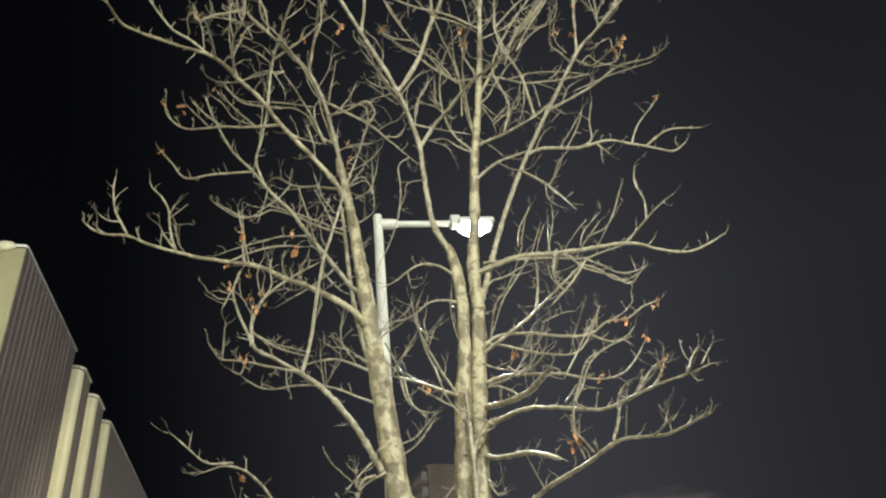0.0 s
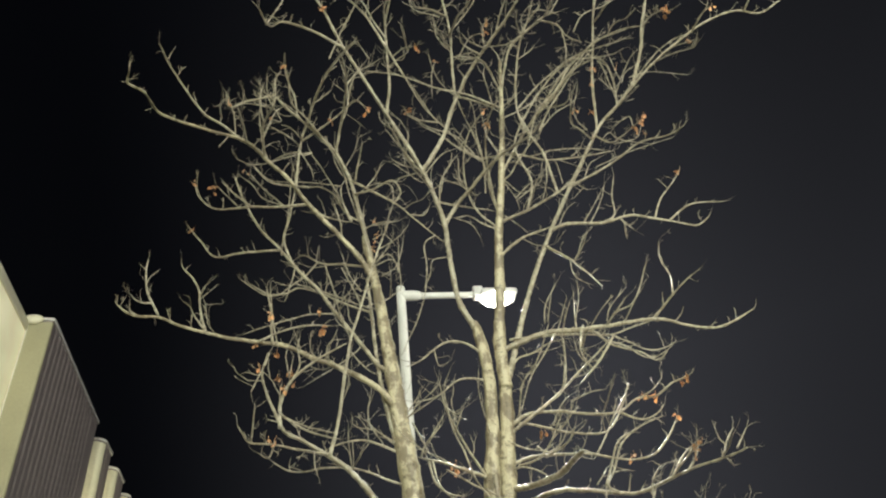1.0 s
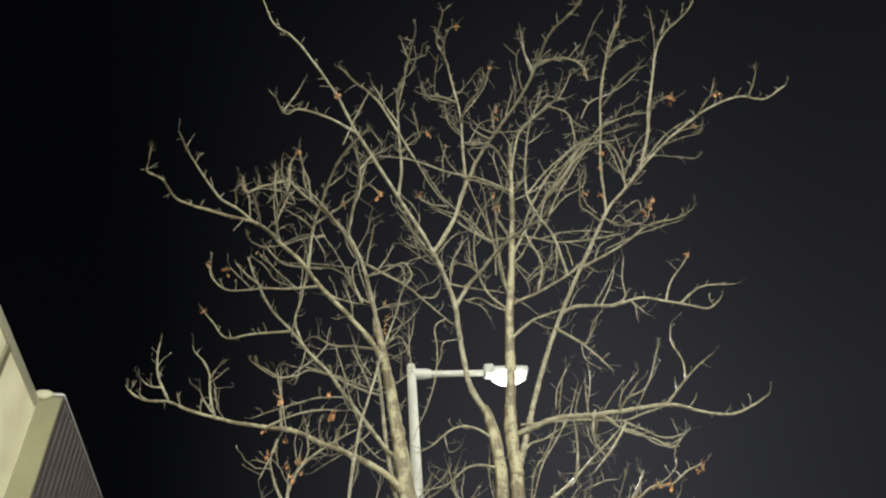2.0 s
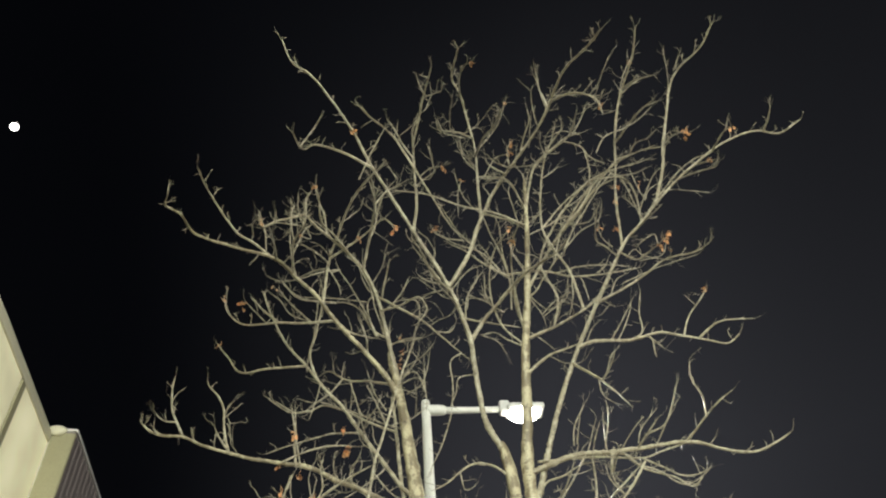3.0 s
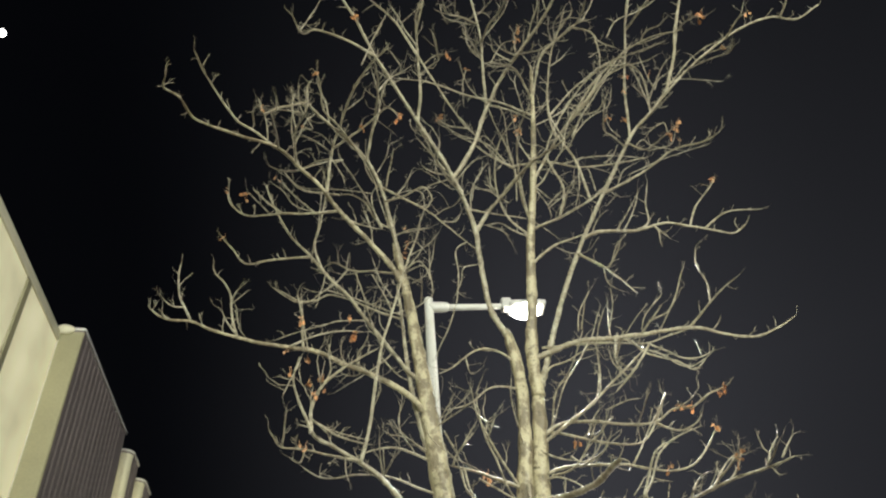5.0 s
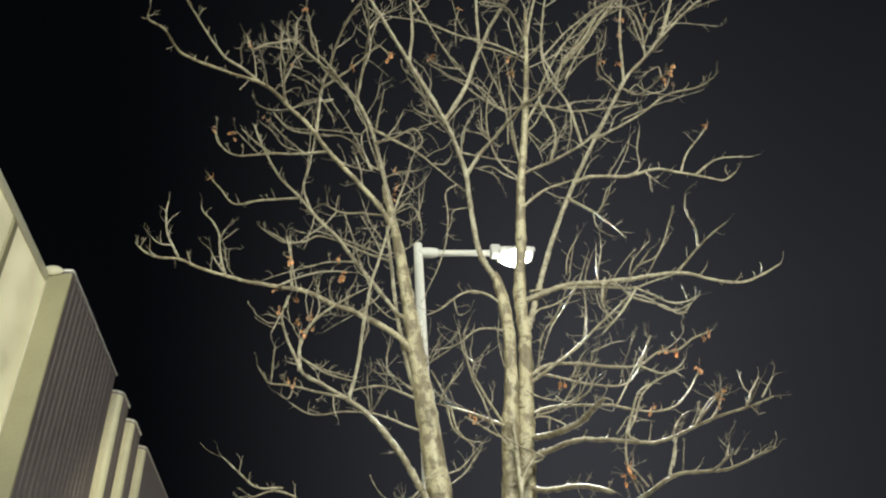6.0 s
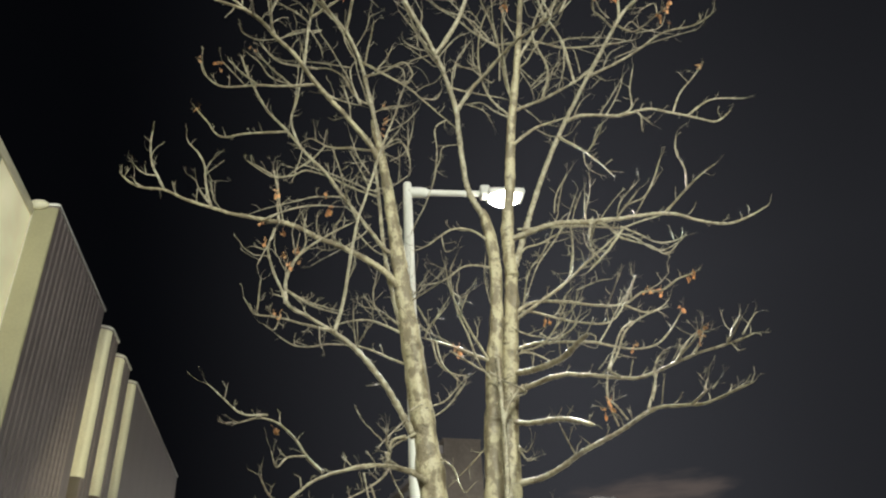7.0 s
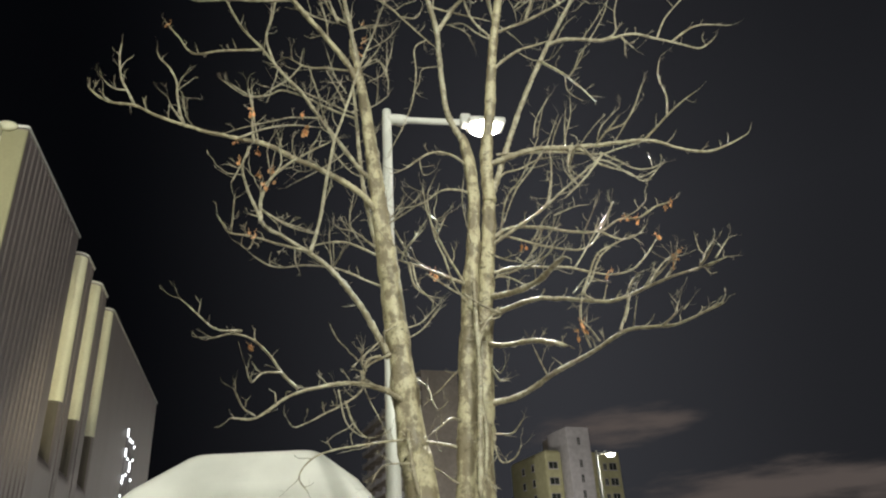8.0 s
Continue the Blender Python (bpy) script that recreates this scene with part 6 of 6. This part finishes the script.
def clad_panel(y0, y1, z0, z1, ribs, bend):
    """A projecting cladding panel: rounded edges, ribs on its outer face, coping on top."""
    r = 0.045
    outline = [(-DEEP, y0)]
    for i in range(9):
        a = math.pi / 2 * i / 8
        outline.append((-bend + bend * math.sin(a), y0 + bend - bend * math.cos(a)))
    if ribs:
        pitch = 0.225
        k = int((y1 - y0 - bend - r - 0.02) / pitch)
        for i in range(k):
            q = y0 + bend + 0.01 + i * pitch
            outline += [(0.0, q), (0.0, q + 0.125), (-0.018, q + 0.145), (-0.018, q + 0.205)]
    for i in range(6):
        a = math.pi / 2 * i / 5
        outline.append((-r + r * math.cos(a), y1 - r + r * math.sin(a)))
    outline.append((-DEEP, y1))
    ob = part("cladding_panel", prism(bmesh.new(), outline, z0, z1), CLADDING, building)
    cap = [(-DEEP, y0 - 0.02)] + [(-bend + (bend + 0.02) * math.sin(radians(15 * i)), y0 + bend - (bend + 0.02) * math.cos(radians(15 * i))) for i in range(7)] + [(0.02, y1 + 0.02), (-DEEP, y1 + 0.02)]
    part("coping", prism(bmesh.new(), cap, z1 + 0.002, z1 + 0.045), COPING, building, "thin folded metal coping")
    return ob


part("wall", boxed(-10.0, -DEEP - 0.003, 0.0, 16.44, 0, ROOF - 0.05), PLASTER, building, "smooth cream wall behind the cladding")
clad_panel(0.0, 3.68, 0.0, ROOF, True, 0.03)
clad_panel(4.42, 5.20, 0.0, ROOF, True, 0.20)
clad_panel(5.90, 6.76, 0.0, ROOF, True, 0.20)
clad_panel(7.50, 16.45, 0.0, ROOF, False, 0.20)
for y0, y1 in ((3.68, 4.42), (5.20, 5.90), (6.76, 7.50)):
    # the groove stops at a rounded sill above the lower wall
    sill = [(-DEEP, 0.0), (-0.004, 0.0)] + [(-0.004 - 0.30 + 0.30 * math.cos(radians(a)), SILL - 0.30 + 0.30 * math.sin(radians(a))) for a in range(0, 91, 15)] + [(-DEEP, SILL)]
    bm = bmesh.new()
    near = [bm.verts.new((x, y0 - 0.09, z)) for x, z in sill]
    far = [bm.verts.new((x, y1 + 0.22, z)) for x, z in sill]
    for i in range(len(sill)):
        j = (i + 1) % len(sill)
        bm.faces.new((near[i], near[j], far[j], far[i]))
    bm.faces.new(near)
    bm.faces.new(far[::-1])
    part("groove_sill", bm, CLADDING, building)
    # dark sheet painting the shade on the back of the groove's foot
    part("shade_back", boxed(-DEEP - 0.002, -DEEP + 0.005, y0 + 0.004, y1 - 0.006, SILL + 0.01, GLOW), GROOVE_SHADE, building)
for y, bend in ((0.0, 0.03), (4.42, 0.20), (5.90, 0.20), (7.50, 0.20)):
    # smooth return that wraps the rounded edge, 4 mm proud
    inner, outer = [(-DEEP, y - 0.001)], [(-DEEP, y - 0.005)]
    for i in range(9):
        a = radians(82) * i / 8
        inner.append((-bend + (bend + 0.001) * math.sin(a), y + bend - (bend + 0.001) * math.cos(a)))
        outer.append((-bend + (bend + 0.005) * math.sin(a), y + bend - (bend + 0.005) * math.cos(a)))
    # light put into the tone: pale in lit grooves, dimmed at the near corner
    part("return_trim", prism(bmesh.new(), outer + inner[::-1], GLOW if y else 0.1, ROOF - 0.03), TRIM if y else DIM_RETURN, building, "smooth rounded edge beside the ribs, toned for the light on it")
    # below GLOW a dark strip paints the shade on the groove's side
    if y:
        part("shade_strip", prism(bmesh.new(), outer[:7] + inner[6::-1], SILL - 0.2, GLOW - 0.003), GROOVE_SHADE, building, "dark strip standing in for shade at the foot of the groove")
# set-back glazed bay towards the viewer
part("bay_wall", boxed(-10.0, -1.25, -8.6, -0.01, 0, ROOF - 0.3), PLASTER, building, "cream lit wall inside the bay")
bm = bmesh.new()
bmesh.ops.create_uvsphere(bm, u_segments=20, v_segments=10, radius=1.0)
bmesh.ops.scale(bm, vec=(0.15, 0.07, 0.085), verts=bm.verts)
bmesh.ops.translate(bm, vec=(-0.28, -0.03, ROOF + 0.0), verts=bm.verts)
part("flashing_lip", bm, TRIM, building, "rounded pale flashing at the roof corner", smooth=True)
part("eave_beam", boxed(-1.2, -0.335, -8.6, -0.012, ROOF - 0.19, ROOF - 0.035, bevel=0.012), TRIM, building, "long cream eaves beam")
part("roof_slab", boxed(-10.0, -1.21, -8.6, -0.01, ROOF - 0.29, ROOF - 0.05), PLASTER, building)
for i in range(5):
    q = -1.46 - 1.45 * i
    last = q + 1.437 if i else -0.03
    part("mullion", boxed(-0.62, -0.334, q - 0.17, q - 0.012, 0.1, ROOF - 0.205, bevel=0.02), DIM_RETURN, building, "flat olive-cream cover strip")
    part("transom", boxed(-0.60, -0.38, q + 0.012, last - 0.19, 5.55, 5.65), COPING, building)
    part("pane", boxed(-0.555, -0.545, q + 0.012, last - 0.19, 0.2, 5.548), GLASS, building)
    part("soffit_panel", boxed(-0.60, -0.347, q + 0.002, last - (0.19 if i else 0.0), 5.66, ROOF - 0.21, bevel=0.008), PANEL_GLOW, building, "glowing milky panel")

# LED icicle lights hanging on the far panel
strings = tagged(new("string_lights"), "white LED icicle lights hanging on the clad wall", "string lights")
strings.matrix_world = WALL @ Matrix.Translation((0.03, 0, 0))
lrng = random.Random(3)
for i in range(4):
    y = 11.5 + 0.42 * i
    drop = lrng.uniform(0.3, 0.9)
    part("wire", boxed(0.0, 0.012, y - 0.006, y + 0.006, 2.6, 6.7 - drop * 0.5), WIRE, strings)
    z = 6.65 - drop * 0.5
    while z > 2.8:
        h = lrng.choice((0.05, 0.06, 0.07, 0.08, 0.22, 0.30))
        part("led", boxed(0.012, 0.036, y - 0.009, y + 0.009, z - h, z), BULB, strings)
        z -= h + lrng.uniform(0.25, 0.75)

# ---- white tent ----
tent = tagged(new("market_tent"), "white fabric market tent with a flat-topped roof", "tent")
tent.location = (-2.19, 9.9, 0.04)


def ring(w, d, z, r, count=5):
    """A rounded rectangle in plan."""
    out = []
    for cx, cy, a0 in ((w - r, d - r, 0), (-w + r, d - r, 90), (-w + r, -d + r, 180), (w - r, -d + r, 270)):
        for i in range(count):
            a = radians(a0 + 90 * i / (count - 1))
            out.append(Vector((cx + r * math.cos(a), cy + r * math.sin(a), z)))
    return out


levels = [ring(1.75, 1.55, 2.05, 0.12), ring(1.75, 1.55, 2.30, 0.12), ring(1.69, 1.50, 2.42, 0.16), ring(1.28, 1.12, 2.90, 0.2), ring(0.82, 0.74, 3.27, 0.2), ring(0.75, 0.68, 3.31, 0.2), ring(0.3, 0.3, 3.325, 0.1)]
verts = [v for lv in levels for v in lv]
k = len(levels[0])
faces = [(i * k + j, i * k + (j + 1) % k, (i + 1) * k + (j + 1) % k, (i + 1) * k + j) for i in range(len(levels) - 1) for j in range(k)]
faces.append(tuple((len(levels) - 1) * k + j for j in range(k)))
canopy = mesh_object("canopy", verts, faces, FABRIC, tent, smooth=False)
mod = canopy.modifiers.new("thick", "SOLIDIFY")
mod.thickness = 0.012
for sx in (-1, 1):
    for sy in (-1, 1):
        part("leg", boxed(sx * 1.66 - 0.025, sx * 1.66 + 0.025, sy * 1.46 - 0.025, sy * 1.46 + 0.025, 0.07, 2.3, bevel=0.005), STEEL, tent)

# ---- far buildings ----


def opening(parent, x0, x1, y, z, h, name="window"):
    """A framed window with its sill in a wall that faces the negative y of its building."""
    win = part(name, boxed(x0, x1, y - 0.03, y - 0.005, z, z + h), GLASS, parent)
    for a, b, c, d in ((x0 - 0.07, x0, z, z + h), (x1, x1 + 0.07, z, z + h), (x0 - 0.07, x1 + 0.07, z + h, z + h + 0.07), ((x0 + x1) / 2 - 0.03, (x0 + x1) / 2 + 0.03, z, z + h)):
        part("window_frame", boxed(a, b, y - 0.09, y - 0.032, c, d), PALE, win)
    part("window_sill", boxed(x0 - 0.12, x1 + 0.12, y - 0.2, y - 0.004, z - 0.14, z - 0.01), PALE, win)


def side_opening(parent, x, y0, y1, z, h):
    """A window with its sill in a wall that faces the negative x of its building."""
    win = part("window", boxed(x - 0.03, x - 0.005, y0, y1, z, z + h), GLASS, parent)
    for a, b, c, d in ((y0 - 0.08, y0, z, z + h), (y1, y1 + 0.08, z, z + h), (y0 - 0.08, y1 + 0.08, z + h, z + h + 0.08)):
        part("window_frame", boxed(x - 0.09, x - 0.032, a, b, c, d), PALE, win)
    part("window_sill", boxed(x - 0.2, x - 0.004, y0 - 0.12, y1 + 0.12, z - 0.14, z - 0.01), PALE, win)


flats = tagged(new("apartment_building"), "far apartment block with pale stair tower and yellow-green wings", "building")
flats.matrix_world = pose(22.05, 148.45, 0, 0, 0, 19.0)
part("wing", boxed(0.0, 3.60, 0.0, 16.4, 0, 28.55, bevel=0.35), OCHRE, flats, "yellow-green rendered wing with rounded corners")
part("roof_parapet", boxed(0.35, 3.3, 0.4, 16.0, 28.56, 28.75), OCHRE, flats)
part("stair_tower", boxed(3.61, 8.60, -3.2, 5.0, 0, 32.50, bevel=0.06), PALE, flats, "pale grey windowed stair tower")
part("tower_side", boxed(3.75, 8.4, 5.01, 7.6, 0, 32.0), CONCRETE, flats)
part("tower_coping", boxed(3.55, 8.66, -3.26, 5.06, 32.51, 32.66), PALE, flats)
part("wing", boxed(8.61, 17.5, 1.0, 15.0, 0, 28.75, bevel=0.2), OCHRE, flats, "yellow-green rendered wing")
for i in range(9):
    z = 1.35 + 2.98 * i
    opening(flats, 0.62, 2.55, 0.0, z, 1.25)
    opening(flats, 13.45, 14.2, 1.0, z, 1.25)
    opening(flats, 14.85, 16.5, 1.0, z, 1.35)
    side_opening(flats, 0.0, 5.1, 6.2, z + 0.3, 1.35)
    side_opening(flats, 0.0, 9.6, 10.8, z + 0.3, 1.35)
for z in (2.2, 5.0, 7.8, 10.6, 13.5, 16.3, 19.2, 22.1, 24.9, 29.2):
    opening(flats, 5.75, 6.35, -3.2, z, 1.45)

block = tagged(new("tower_block"), "dark concrete tower block with rows of balconies", "building")
block.matrix_world = pose(-1.67, 150.1, 0, 0, 0, 18.5)
part("end_wall", boxed(0.0, 8.0, 0, 12, 0, 46.2), CONCRETE, block, "plain brownish concrete end wall")
part("long_wing", boxed(0.25, 7.9, 12.01, 49, 0, 45.9), CONCRETE, block)
part("roof_parapet", boxed(-0.12, 8.12, -0.12, 12.1, 46.21, 46.65), CONCRETE, block)
slab = rail = post = None
for i in range(15):
    for k in range(7):
        m = Matrix.Translation((0, 0.4 + 6.9 * k, 1.4 + 3.0 * i))
        if slab is None:
            slab = bal = part("balcony", boxed(-1.3, -0.01, 0, 6.2, 0, 0.22, bevel=0.02), CONCRETE, block)
            bal.matrix_basis = m
            rail = part("railing", boxed(-1.3, -1.2, 0.0, 6.2, 0.23, 1.2, bevel=0.02), PALE, bal)
            post = part("side_screen", boxed(-1.19, -0.02, 0.0, 0.1, 0.23, 1.9), PALE, bal)
            continue
        bal = share("balcony", slab, m, block)
        share("railing", rail, Matrix(), bal)
        share("side_screen", post, Matrix(), bal)

# ---- moon ----
bm = bmesh.new()
bmesh.ops.create_uvsphere(bm, u_segments=32, v_segments=16, radius=18)
moon = tagged(part("moon", bm, MOON, smooth=True), "bright gibbous moon in the night sky", "moon", kind="structure")
moon.location = Vector((-3179, 3000, 4894)).normalized() * 3900
